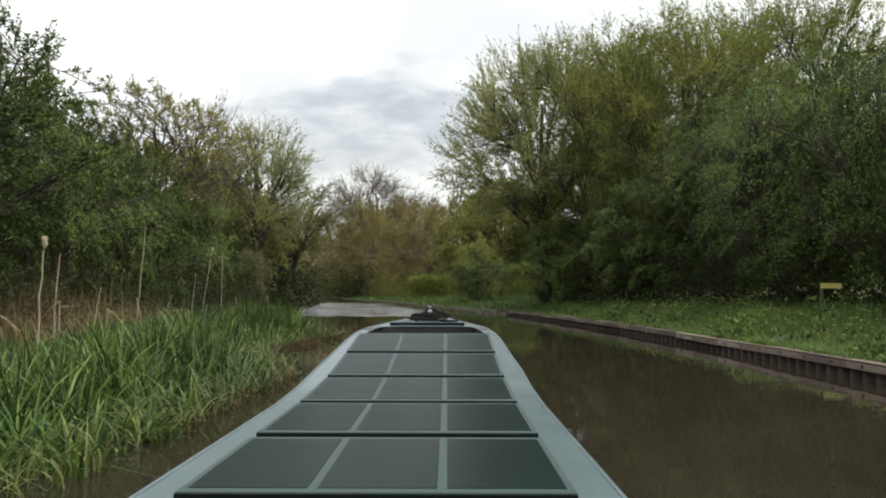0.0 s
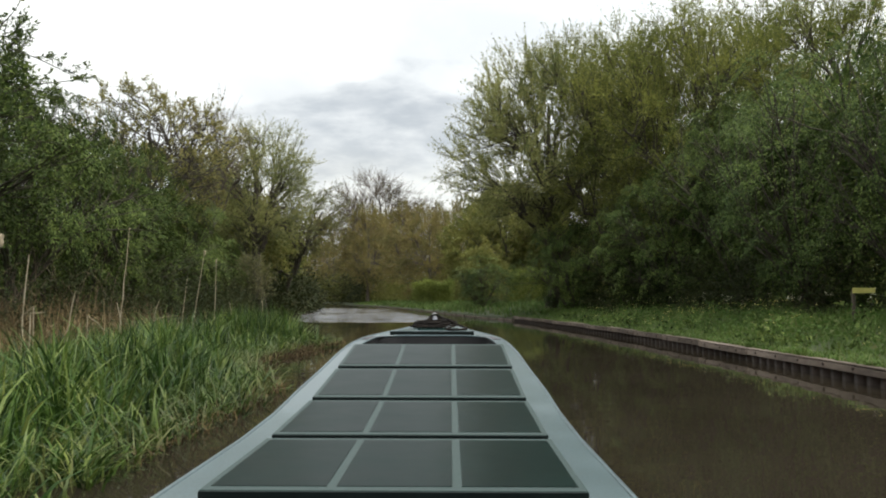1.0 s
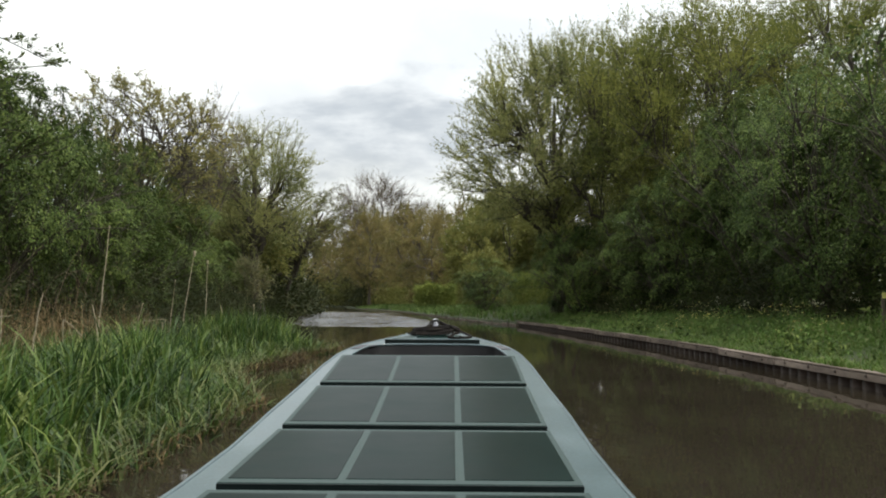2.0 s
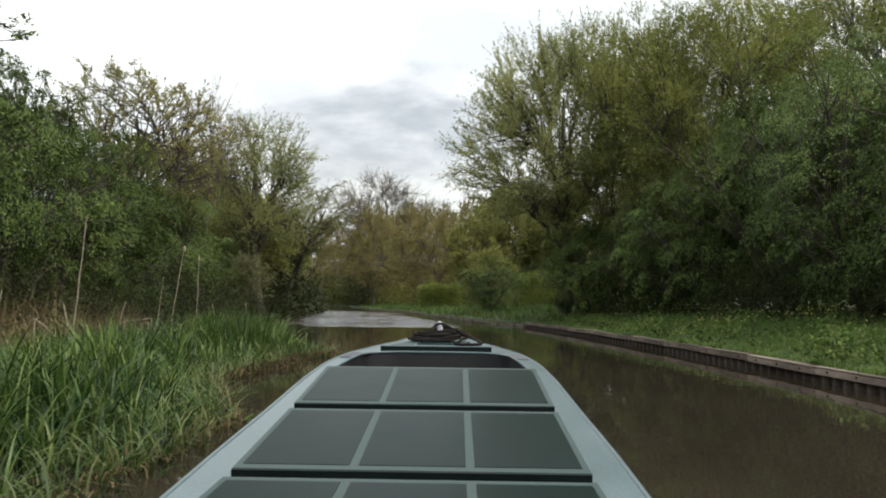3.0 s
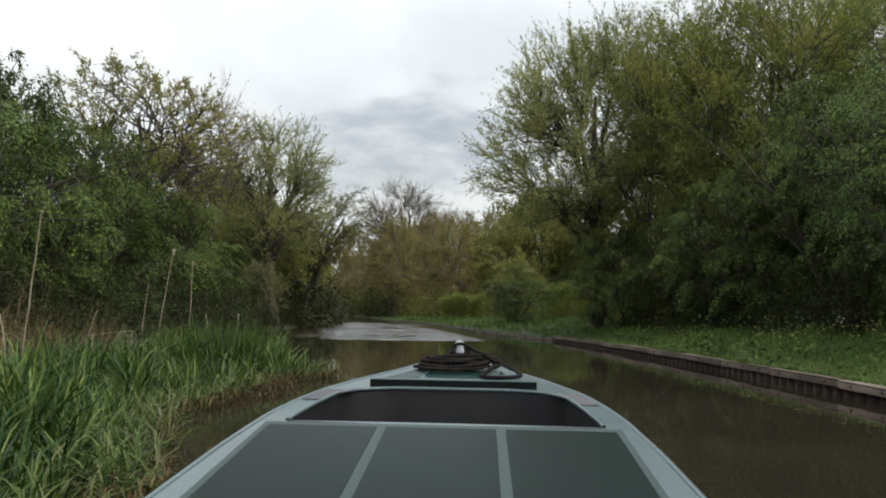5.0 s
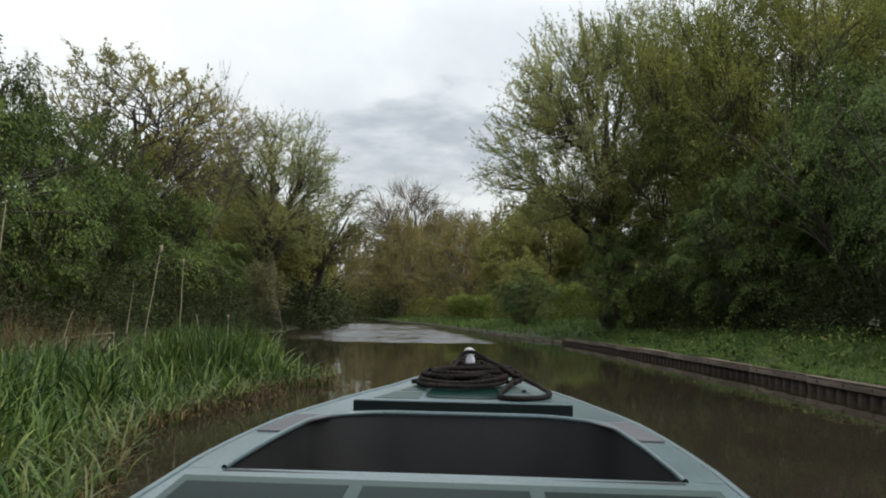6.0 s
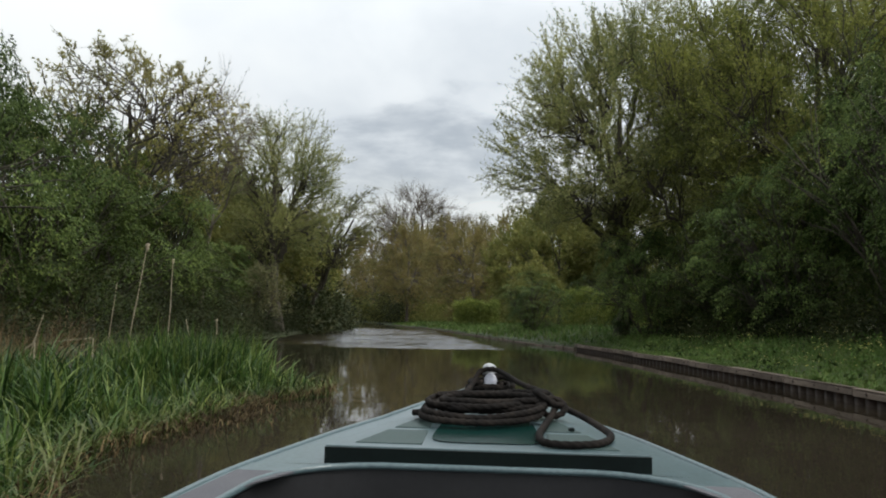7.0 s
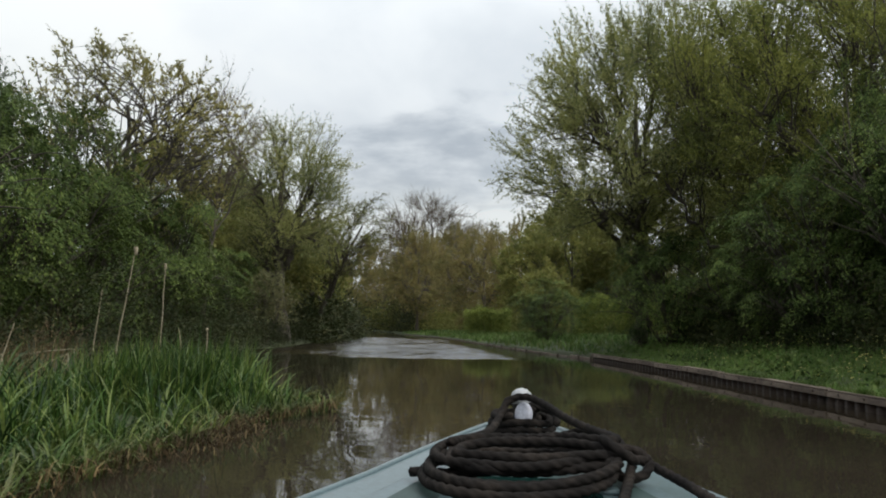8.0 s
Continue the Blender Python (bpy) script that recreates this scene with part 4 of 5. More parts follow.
def hedge(name, seed, x0, x1, y0, y1, z0, z1, count, size, label):
    """A clipped hedge: leaves over the faces and within a long block with a wavy top."""
    rng = np.random.default_rng(seed)
    at = rng.uniform(0, 1, (count, 3))
    face = rng.integers(0, 4, count)
    at[face == 0, 2] = rng.uniform(0.9, 1.0, (face == 0).sum())
    at[face == 1, 1] = rng.uniform(0.0, 0.12, (face == 1).sum())
    wave = 0.09 * np.sin(at[:, 0] * 9 + seed) + 0.06 * np.sin(at[:, 0] * 23) + 0.05 * np.sin(at[:, 0] * 41 + 1)
    p = np.stack([x0 + (x1 - x0) * at[:, 0], y0 + (y1 - y0) * at[:, 1], z0 + (z1 - z0) * (at[:, 2] * (1 + wave))], 1) + rng.normal(0, 0.14, (count, 3))
    ob = part(name, mesh_of(name, *leaves(rng, p, rng.normal(size=(count, 3)) + np.array([0, -0.4, 0.6]), rng.uniform(0.6, 1.3, count) * size, 0.6)), LEAF_HEDGE)
    return tagged(ob, label, "hedge")


hedge("trimmed_hedge", 61, -3.6, 0.2, 76, 78, 0.9, 2.6, 9000, 0.14, "low clipped light green hedge beyond the towpath")
hedge("trimmed_hedge", 62, 4.4, 10.0, 60, 63, 0.9, 3.1, 12000, 0.13, "low clipped light green hedge by the field")


# ---- reed bed ----
def make_reeds():
    rng = np.random.default_rng(71)
    tufts, each = 1900, 12
    ty = 1.2 + 19.6 * rng.uniform(0, 1, tufts) ** 1.1
    to = rng.uniform(-0.05, 4.8, tufts) ** 1.0
    n = tufts * each
    k = np.repeat(np.arange(tufts), each)
    a = rng.uniform(0, 2 * np.pi, n)
    r = np.abs(rng.normal(0, 0.10, n))
    y = ty[k] + np.sin(a) * r
    off = np.maximum(to[k] - np.cos(a) * r, -0.15)
    x = left_edge(ty)[k] - off
    inner = np.clip(np.minimum(off, (20.9 - y) * 0.9) / 1.3, 0, 1)
    deep = np.clip((off - 1.5) / 1.9, 0, 1)
    big = rng.uniform(0.65, 1.5, tufts)
    height = 0.88 * (0.34 + 0.56 * inner - 0.50 * deep) * big[k] * rng.uniform(0.6, 1.2, n) * np.interp(y, [8, 13, 17], [0.9, 0.82, 1.0])
    bend = rng.uniform(0.1, 0.9, n) + (1 - inner) * rng.uniform(0.0, 0.5, n)
    at = np.stack([x, y, left_height(np.maximum(off, 0.0), y).clip(-0.08)], 1)
    v, f = blades(rng, at, height, rng.uniform(0.014, 0.035, n), bend, 4, a)
    tagged(part("sedge_bed", mesh_of("sedge_bed", v, f), SEDGE), "lush green sedge growing out from the bank", "reeds", kind="stuff")
    # a taller stand at the far end of the bed
    n = 2400
    c = rng.integers(0, 60, n)
    y = rng.uniform(17.6, 20.3, 60)[c] + rng.normal(0, 0.12, n)
    x = rng.uniform(-5.4, -3.9, 60)[c] + rng.normal(0, 0.12, n)
    at = np.stack([x, y, np.full(n, 0.02)], 1)
    v, f = blades(rng, at, rng.uniform(0.62, 0.98, 60)[c] * rng.uniform(0.65, 1.15, n), rng.uniform(0.016, 0.034, n), rng.uniform(0.03, 0.5, n), 4)
    tagged(part("flag_stand", mesh_of("flag_stand", v, f), SEDGE), "tall upright green flag leaves at the end of the reed bed", "reeds", kind="stuff")
    # paler blades leaning out over the water
    n = 1500
    y = 1.4 + 19.6 * rng.uniform(0, 1, n)
    off = np.abs(rng.normal(0, 0.45, n)) - 0.1
    at = np.stack([left_edge(y) - off, y, np.maximum(left_height(np.maximum(off, 0), y), -0.02)], 1)
    v, f = blades(rng, at, rng.uniform(0.18, 0.5, n), rng.uniform(0.010, 0.022, n), rng.uniform(0.5, 1.5, n), 4)
    tagged(part("sedge_fringe", mesh_of("sedge_fringe", v, f), SEDGE_PALE), "pale yellow-green sedge blades leaning over the water", "reeds", kind="stuff")
    # last year's stalks, lying along the water's edge
    n = 1500
    y = rng.uniform(6.0, 20.0, n)
    off = np.abs(rng.normal(0, 0.2, n)) - 0.16
    at = np.stack([left_edge(y) - off, y, np.maximum(left_height(np.maximum(off, 0), y), 0.0) + rng.uniform(0, 0.07, n)], 1)
    v, f = blades(rng, at, rng.uniform(0.05, 0.12, n) * np.interp(y, [6, 12, 15], [1, 1.2, 2.0]), rng.uniform(0.006, 0.016, n), rng.uniform(0.9, 1.9, n), 3)
    tagged(part("reed_litter", mesh_of("reed_litter", v, f), LITTER), "brown dead reed litter at the water's edge", "reeds", kind="stuff")
    # a mat of brown litter floating in the inlet
    n = 900
    y = rng.normal(16.3, 0.9, n).clip(13.6, 18.6)
    off = -np.abs(rng.normal(0, 0.34, n)) * np.clip((18.9 - y) / 2.5, 0.25, 1) + 0.1
    at = np.stack([left_edge(y) - off, y, rng.uniform(0.0, 0.05, n)], 1)
    v, f = blades(rng, at, rng.uniform(0.04, 0.13, n), rng.uniform(0.006, 0.016, n), rng.uniform(0.6, 2.0, n), 3)
    tagged(part("floating_litter", mesh_of("floating_litter", v, f), LITTER), "brown reed litter floating off the bed", "reeds", kind="stuff")
    # standing dead reeds behind
    n = 6200
    c = rng.integers(0, 110, n)
    y = rng.uniform(3, 24.5, 110)[c] + rng.normal(0, 0.35, n)
    off = rng.normal(4.9, 0.8, 110)[c] + rng.normal(0, 0.3, n)
    y2 = np.minimum(y, 20.0)
    at = np.stack([left_edge(y2) - off, y, left_height(off, y2)], 1)
    v, f = blades(rng, at, (0.4 + 0.95 * rng.uniform(0, 1, 110) ** 1.4)[c] * rng.uniform(0.4, 1.15, n), rng.uniform(0.007, 0.018, n), rng.uniform(0.02, 1.5, n), 3)
    tagged(part("dead_reeds", mesh_of("dead_reeds", v, f), STRAW), "dry brown reeds standing behind the sedge", "reeds", kind="stuff")


make_reeds()


def make_bulrush(x, y, top, lean_x, lean_y, head=0.16, fat=0.022, label="dry bulrush stalk with a fluffy seed head"):
    """A dead bulrush: a thin bent stalk, and a ragged head if it still has one."""
    rng = np.random.default_rng(int(abs(x * 1000)) + int(y * 10))
    root = tagged(new("bulrush"), label, "bulrush", group="bulrushes in the reed bed")
    z0 = 0.05
    root.matrix_basis = pose(x - lean_x, y - lean_y, z0)
    h = top - z0
    t = np.linspace(0, 1, 8)
    run = np.stack([lean_x * t ** 1.4 + rng.normal(0, 0.006, 8), lean_y * t ** 1.4 + rng.normal(0, 0.006, 8), h * t], 1)
    run[0] = 0
    part("stalk", mesh_of("stalk", *tubes(run[None], (0.013 - 0.006 * t)[None], 6)), STALK, root, smooth=True)
    if head:
        bm = lathe([(0.004, 0), (fat * 0.8, 0.02), (fat, head * 0.35), (fat * 0.85, head * 0.6), (fat * 1.05, head * 0.85), (0.005, head)], 10)
        for v in bm.verts:
            v.co.x += rng.normal(0, fat * 0.22)
            v.co.y += rng.normal(0, fat * 0.22)
        hd = part("seed_head", bm, STALK, root, "pale fluffy seed head", smooth=True)
        hd.matrix_basis = pose(*(run[-1] - np.array([0, 0, head * 0.8])), rng.uniform(-6, 6), rng.uniform(-6, 6), 0)
    return root


make_bulrush(-5.1, 9.8, 1.80, 0.06, 0.0, 0.17, 0.034)
make_bulrush(-5.75, 9.6, 2.12, 0.08, 0.0, 0.12, 0.03)
make_bulrush(-6.46, 16.55, 2.50, 0.12, 0.05, 0.05, 0.018, "tall thin dry bulrush stalk with a bare tip")
make_bulrush(-6.6, 21.8, 2.36, 0.28, 0.0, 0.16, 0.032)
make_bulrush(-6.74, 23.3, 2.20, 0.03, 0.0, 0.12, 0.024)
make_bulrush(-6.9, 21.3, 1.62, 0.12, 0.0, 0, 0, "broken dry bulrush stalk with no head")
make_bulrush(-4.62, 20.15, 1.02, 0.02, 0.0, 0.05, 0.02, "short broken bulrush stalk")
make_bulrush(-5.9, 13.2, 1.2, 0.13, 0.0, 0, 0, "broken dry bulrush stalk with no head")
make_bulrush(-6.3, 12.6, 1.75, 0.10, 0.0, 0, 0, "thin dry bulrush stalk with no head")
make_bulrush(-6.0, 15.0, 1.02, -0.16, 0.0, 0, 0, "broken dry bulrush stalk with no head")
make_bulrush(-6.6, 18.6, 1.05, 0.22, 0.0, 0, 0, "broken dry bulrush stalk with no head")
make_bulrush(-6.2, 22.8, 1.0, -0.13, 0.0, 0, 0, "broken dry bulrush stalk with no head")


def make_folded_stalk(x, y, rise, across, drop):
    """A dead reed stalk snapped part of the way up, its top hanging out to one side."""
    root = tagged(new("folded_reed"), "snapped dry reed stalk with its top folded over", "bulrush", group="bulrushes in the reed bed")
    root.matrix_basis = pose(x, y, 0.05)
    low = np.array([[0, 0, 0], [0.01, 0, rise * 0.5], [0.0, 0.01, rise]])
    top = np.array([[0, 0.01, rise], [across * 0.5, 0.02, rise - drop * 0.4], [across, 0.03, rise - drop]])
    part("stalk", mesh_of("stalk", *tubes(low[None], np.array([[0.013, 0.011, 0.010]]), 6)), STALK, root, smooth=True)
    part("folded_top", mesh_of("folded_top", *tubes(top[None], np.array([[0.010, 0.009, 0.006]]), 6)), STALK, root, smooth=True)


for fold in [(-6.75, 20.3, 0.62, -0.8, 0.1), (-6.8, 20.25, 0.55, -0.42, 0.22), (-6.7, 13.4, 0.8, 0.24, -0.02), (-7.1, 16.2, 0.7, 0.35, 0.3), (-6.4, 18.1, 0.62, -0.3, 0.25), (-7.3, 14.6, 0.9, -0.35, 0.35), (-6.9, 11.8, 0.75, 0.4, 0.3)]:
    make_folded_stalk(*fold)


# ---- verge ----
def make_verge():
    rng = np.random.default_rng(81)
    tufts, each = 4200, 10
    n = tufts * each
    k = np.repeat(np.arange(tufts), each)
    y = (5 + 37 * rng.uniform(0, 1, tufts) ** 0.85)[k] + rng.normal(0, 0.09, n)
    off = np.maximum((5.2 * rng.uniform(0, 1, tufts))[k] + rng.normal(0, 0.09, n), 0.03)
    big = rng.uniform(0.45, 1.6, tufts)[k]
    at = np.stack([right_edge(y) + off, y, right_height(off) - 0.02], 1)
    tall = np.clip(off / 3.5, 0.25, 1)
    v, f = blades(rng, at, (0.08 + 0.24 * tall) * big * rng.uniform(0.6, 1.3, n), rng.uniform(0.008, 0.018, n), rng.uniform(0.2, 1.2, n), 2)
    tagged(part("verge_grass", mesh_of("verge_grass", v, f), GRASS), "long green grass on the towpath verge", "grass", kind="stuff")
    # shorter growth nearer the edge
    tufts, each = 3200, 8
    n = tufts * each
    k = np.repeat(np.arange(tufts), each)
    y = (5.5 + 27 * rng.uniform(0, 1, tufts))[k] + rng.normal(0, 0.07, n)
    off = np.maximum((0.12 + 2.6 * rng.uniform(0, 1, tufts) ** 1.3)[k] + rng.normal(0, 0.07, n), 0.08)
    at = np.stack([right_edge(y) + off, y, right_height(off) - 0.02], 1)
    v, f = blades(rng, at, rng.uniform(0.07, 0.2, tufts)[k] * rng.uniform(0.6, 1.3, n), rng.uniform(0.008, 0.02, n), rng.uniform(0.4, 1.5, n), 2)
    tagged(part("edge_turf", mesh_of("edge_turf", v, f), GRASS), "short rough turf behind the piling", "grass", kind="stuff")
    n = 13000
    y = 40 + 85 * rng.uniform(0, 1, n)
    off = 0.05 + 9 * rng.uniform(0, 1, n)
    at = np.stack([right_edge(y) + off, y, right_height(off) - 0.02], 1)
    v, f = blades(rng, at, rng.uniform(0.2, 0.55, n), rng.uniform(0.04, 0.08, n), rng.uniform(0.2, 0.9, n), 2)
    tagged(part("meadow_grass", mesh_of("meadow_grass", v, f), GRASS), "long grass along the far towpath", "grass", kind="stuff")
    # tufts that hang over the capping
    n = 5200
    y = rng.uniform(4, 39, n)
    y = y + 0.3 * np.sin(y * 3.1)
    off = rng.uniform(0.0, 0.14, n)
    at = np.stack([right_edge(y) + off, y, np.full(n, 0.225)], 1)
    v, f = blades(rng, at, rng.uniform(0.07, 0.26, n) * (0.5 + 0.5 * np.abs(np.sin(y * 1.7 + np.sin(y * 0.6)))) , rng.uniform(0.008, 0.016, n), rng.uniform(0.5, 1.5, n), 3)
    tagged(part("edge_grass", mesh_of("edge_grass", v, f), GRASS), "grass tufts hanging over the piling cap", "grass", kind="stuff")
    # leafy weeds in drifts
    n = 9000
    c = rng.integers(0, 150, n)
    y = rng.uniform(7, 40, 150)[c] + rng.normal(0, 0.28, n)
    off = np.maximum(rng.uniform(0.9, 5.0, 150)[c] + rng.normal(0, 0.25, n), 0.3)
    at = np.stack([right_edge(y) + off, y, right_height(off) + rng.uniform(0.05, 1.0, n) * rng.uniform(0.2, 0.5, 150)[c]], 1)
    v, f = leaves(rng, at, rng.normal(size=(n, 3)) + np.array([0, 0, 0.5]), rng.uniform(0.05, 0.11, n), 0.5)
    tagged(part("verge_weeds", mesh_of("verge_weeds", v, f), GRASS), "leafy nettles and docks in the verge", "weeds", kind="stuff")
    # dark broad-leaved docks near the edge
    n = 2600
    c = rng.integers(0, 75, n)
    y = (8 + 28 * rng.uniform(0, 1, 75) ** 1.2)[c] + rng.normal(0, 0.14, n)
    off = np.maximum((0.2 + 2.6 * rng.uniform(0, 1, 75) ** 1.6)[c] + rng.normal(0, 0.12, n), 0.1)
    at = np.stack([right_edge(y) + off, y, right_height(off) + rng.uniform(0.02, 1.0, n) * rng.uniform(0.12, 0.36, 75)[c]], 1)
    v, f = leaves(rng, at, rng.normal(size=(n, 3)) + np.array([0, 0, 0.7]), rng.uniform(0.07, 0.15, n), 0.42)
    tagged(part("dock_clumps", mesh_of("dock_clumps", v, f), LEAF_HAW), "clumps of broad-leaved dock near the piling", "weeds", kind="stuff")
    # buttercups in drifts
    n = 320
    c = rng.uniform(0, 1, (20, 2))
    k = rng.integers(0, 20, n)
    y = np.clip(11 + 25 * c[k, 1] + rng.normal(0, 0.75, n), 8, 38)
    off = np.clip(0.5 + 2.9 * c[k, 0] + rng.normal(0, 0.35, n), 0.35, 4)
    at = np.stack([right_edge(y) + off, y, right_height(off) + np.clip(0.17 + 0.12 * off, 0, 0.52) * rng.uniform(0.9, 1.25, n)], 1)
    m = 5
    a = np.arange(m) * 2 * np.pi / m
    way = np.stack([np.cos(a), np.sin(a), np.full(m, 0.5)], 1)
    v, f = leaves(rng, np.repeat(at, m, 0), np.tile(way, (n, 1)), np.full(n * m, 0.022), 0.9)
    tagged(part("buttercups", mesh_of("buttercups", v, f), PETAL), "yellow buttercups scattered through the verge grass", "flowers", kind="stuff")
    stalk = at.copy()
    stalk[:, 2] -= 0.5
    v, f = blades(rng, stalk, np.full(n, 0.5), np.full(n, 0.006), np.full(n, 0.02), 2)
    tagged(part("buttercup_stems", mesh_of("buttercup_stems", v, f), GRASS), "thin green buttercup stems", "flowers", kind="stuff")
    # white umbels at the hedge foot
    n = 46
    y = rng.uniform(10, 36, n)
    off = rng.uniform(2.6, 4.4, n)
    at = np.stack([right_edge(y) + off, y, right_height(off) + rng.uniform(0.5, 0.75, n)], 1)
    m = 9
    v, f = leaves(rng, np.repeat(at, m, 0) + rng.normal(0, 0.025, (n * m, 3)), np.tile([[0, 0, 1.0]], (n * m, 1)) + rng.normal(0, 0.7, (n * m, 3)), np.full(n * m, 0.026), 0.9)
    tagged(part("cow_parsley", mesh_of("cow_parsley", v, f), UMBEL), "white cow parsley heads by the hedge", "flowers", kind="stuff")


make_verge()


def make_sign():
    x, y = 8.98, 18.38
    z = on_right(x, y)
    root = tagged(new("towpath_sign"), "small yellow sign board on a thin grey post", "sign")
    root.matrix_basis = pose(x, y, z, 0, 0, 4)
    bm = bmesh.new()
    box(bm, -0.03, 0.03, -0.025, 0.025, -0.2, 1.31 - z, 0.004)
    part("post", bm, POST, root)
    bm = bmesh.new()
    box(bm, -0.04, 0.48, -0.045, -0.028, 1.235 - z, 1.355 - z, 0.004)
    part("board", bm, SIGN, root, "plain yellow board")


make_sign()

# ---- the boat ----
BOAT = (-0.20, 10.35)
BEAM_V = [-14.0, -3.2, -1.5, -0.7, -0.2, 0.0, 0.5, 1.07, 1.4, 1.6, 1.68]
BEAM_U = [0.97, 0.96, 0.885, 0.825, 0.765, 0.72, 0.555, 0.32, 0.17, 0.065, 0.012]
SHEER_V = [-14.0, -4.8, -4.0, -3.2, -2.4, -1.6, -1.0, -0.5, 0.0, 0.8, 1.68]
SHEER_Z = [0.30, 0.30, 0.325, 0.385, 0.465, 0.555, 0.615, 0.64, 0.658, 0.70, 0.775]


def beam(v):
    return np.interp(v, BEAM_V, BEAM_U)


def sheer(v):
    return np.interp(v, SHEER_V, SHEER_Z)


def grid_mesh(name, rows):
    v = np.array(rows, float)
    n, m, _ = v.shape
    i = np.arange(n * m).reshape(n, m)
    return mesh_of(name, v.reshape(-1, 3), np.stack([i[:-1, :-1], i[:-1, 1:], i[1:, 1:], i[1:, :-1]], -1).reshape(-1, 4))


def make_rope(name, runs, parent, radius=0.0124, label=""):
    """A laid rope, its three strands showing as a twist, along smooth runs of control points."""
    ctrl = np.array(runs, float)
    n = len(ctrl)
    pad = np.concatenate([[2 * ctrl[0] - ctrl[1]], ctrl, [2 * ctrl[-1] - ctrl[-2]]])
    pts = []
    for i in range(n - 1):
        p0, p1, p2, p3 = pad[i:i + 4]
        for f in np.linspace(0, 1, 24, endpoint=False):
            pts.append(0.5 * (2 * p1 + (p2 - p0) * f + (2 * p0 - 5 * p1 + 4 * p2 - p3) * f ** 2 + (3 * p1 - p0 - 3 * p2 + p3) * f ** 3))
    pts = np.array(pts)
    s = np.concatenate([[0], np.cumsum(np.linalg.norm(np.diff(pts, axis=0), axis=1))])
    even = np.arange(0, s[-1], 0.007)
    pts = np.stack([np.interp(even, s, pts[:, k]) for k in range(3)], 1)
    tan = unit(np.gradient(pts, axis=0))
    u = unit(np.cross(tan, np.array([0.13, 0.21, 0.97])))
    w = np.cross(tan, u)
    sides = 18
    th = np.arange(sides) * 2 * np.pi / sides
    lobe = 0.70 + 0.36 * np.abs(np.cos(1.5 * (th[None] - (even / 0.05 * 2 * np.pi / 3 * 1.5)[:, None]))) ** 0.7
    r = radius * lobe[..., None]
    r[0] *= 0.05
    r[-1] *= 0.05
    ring = pts[:, None] + r * (u[:, None] * np.cos(th)[None, :, None] + w[:, None] * np.sin(th)[None, :, None])
    n = len(pts)
    i = np.arange(n * sides).reshape(n, sides)
    j = np.roll(i, -1, axis=1)
    faces = np.stack([i[:-1], j[:-1], j[1:], i[1:]], -1).reshape(-1, 4)
    return part(name, mesh_of(name, ring.reshape(-1, 3), faces), ROPE, parent, label, smooth=True)


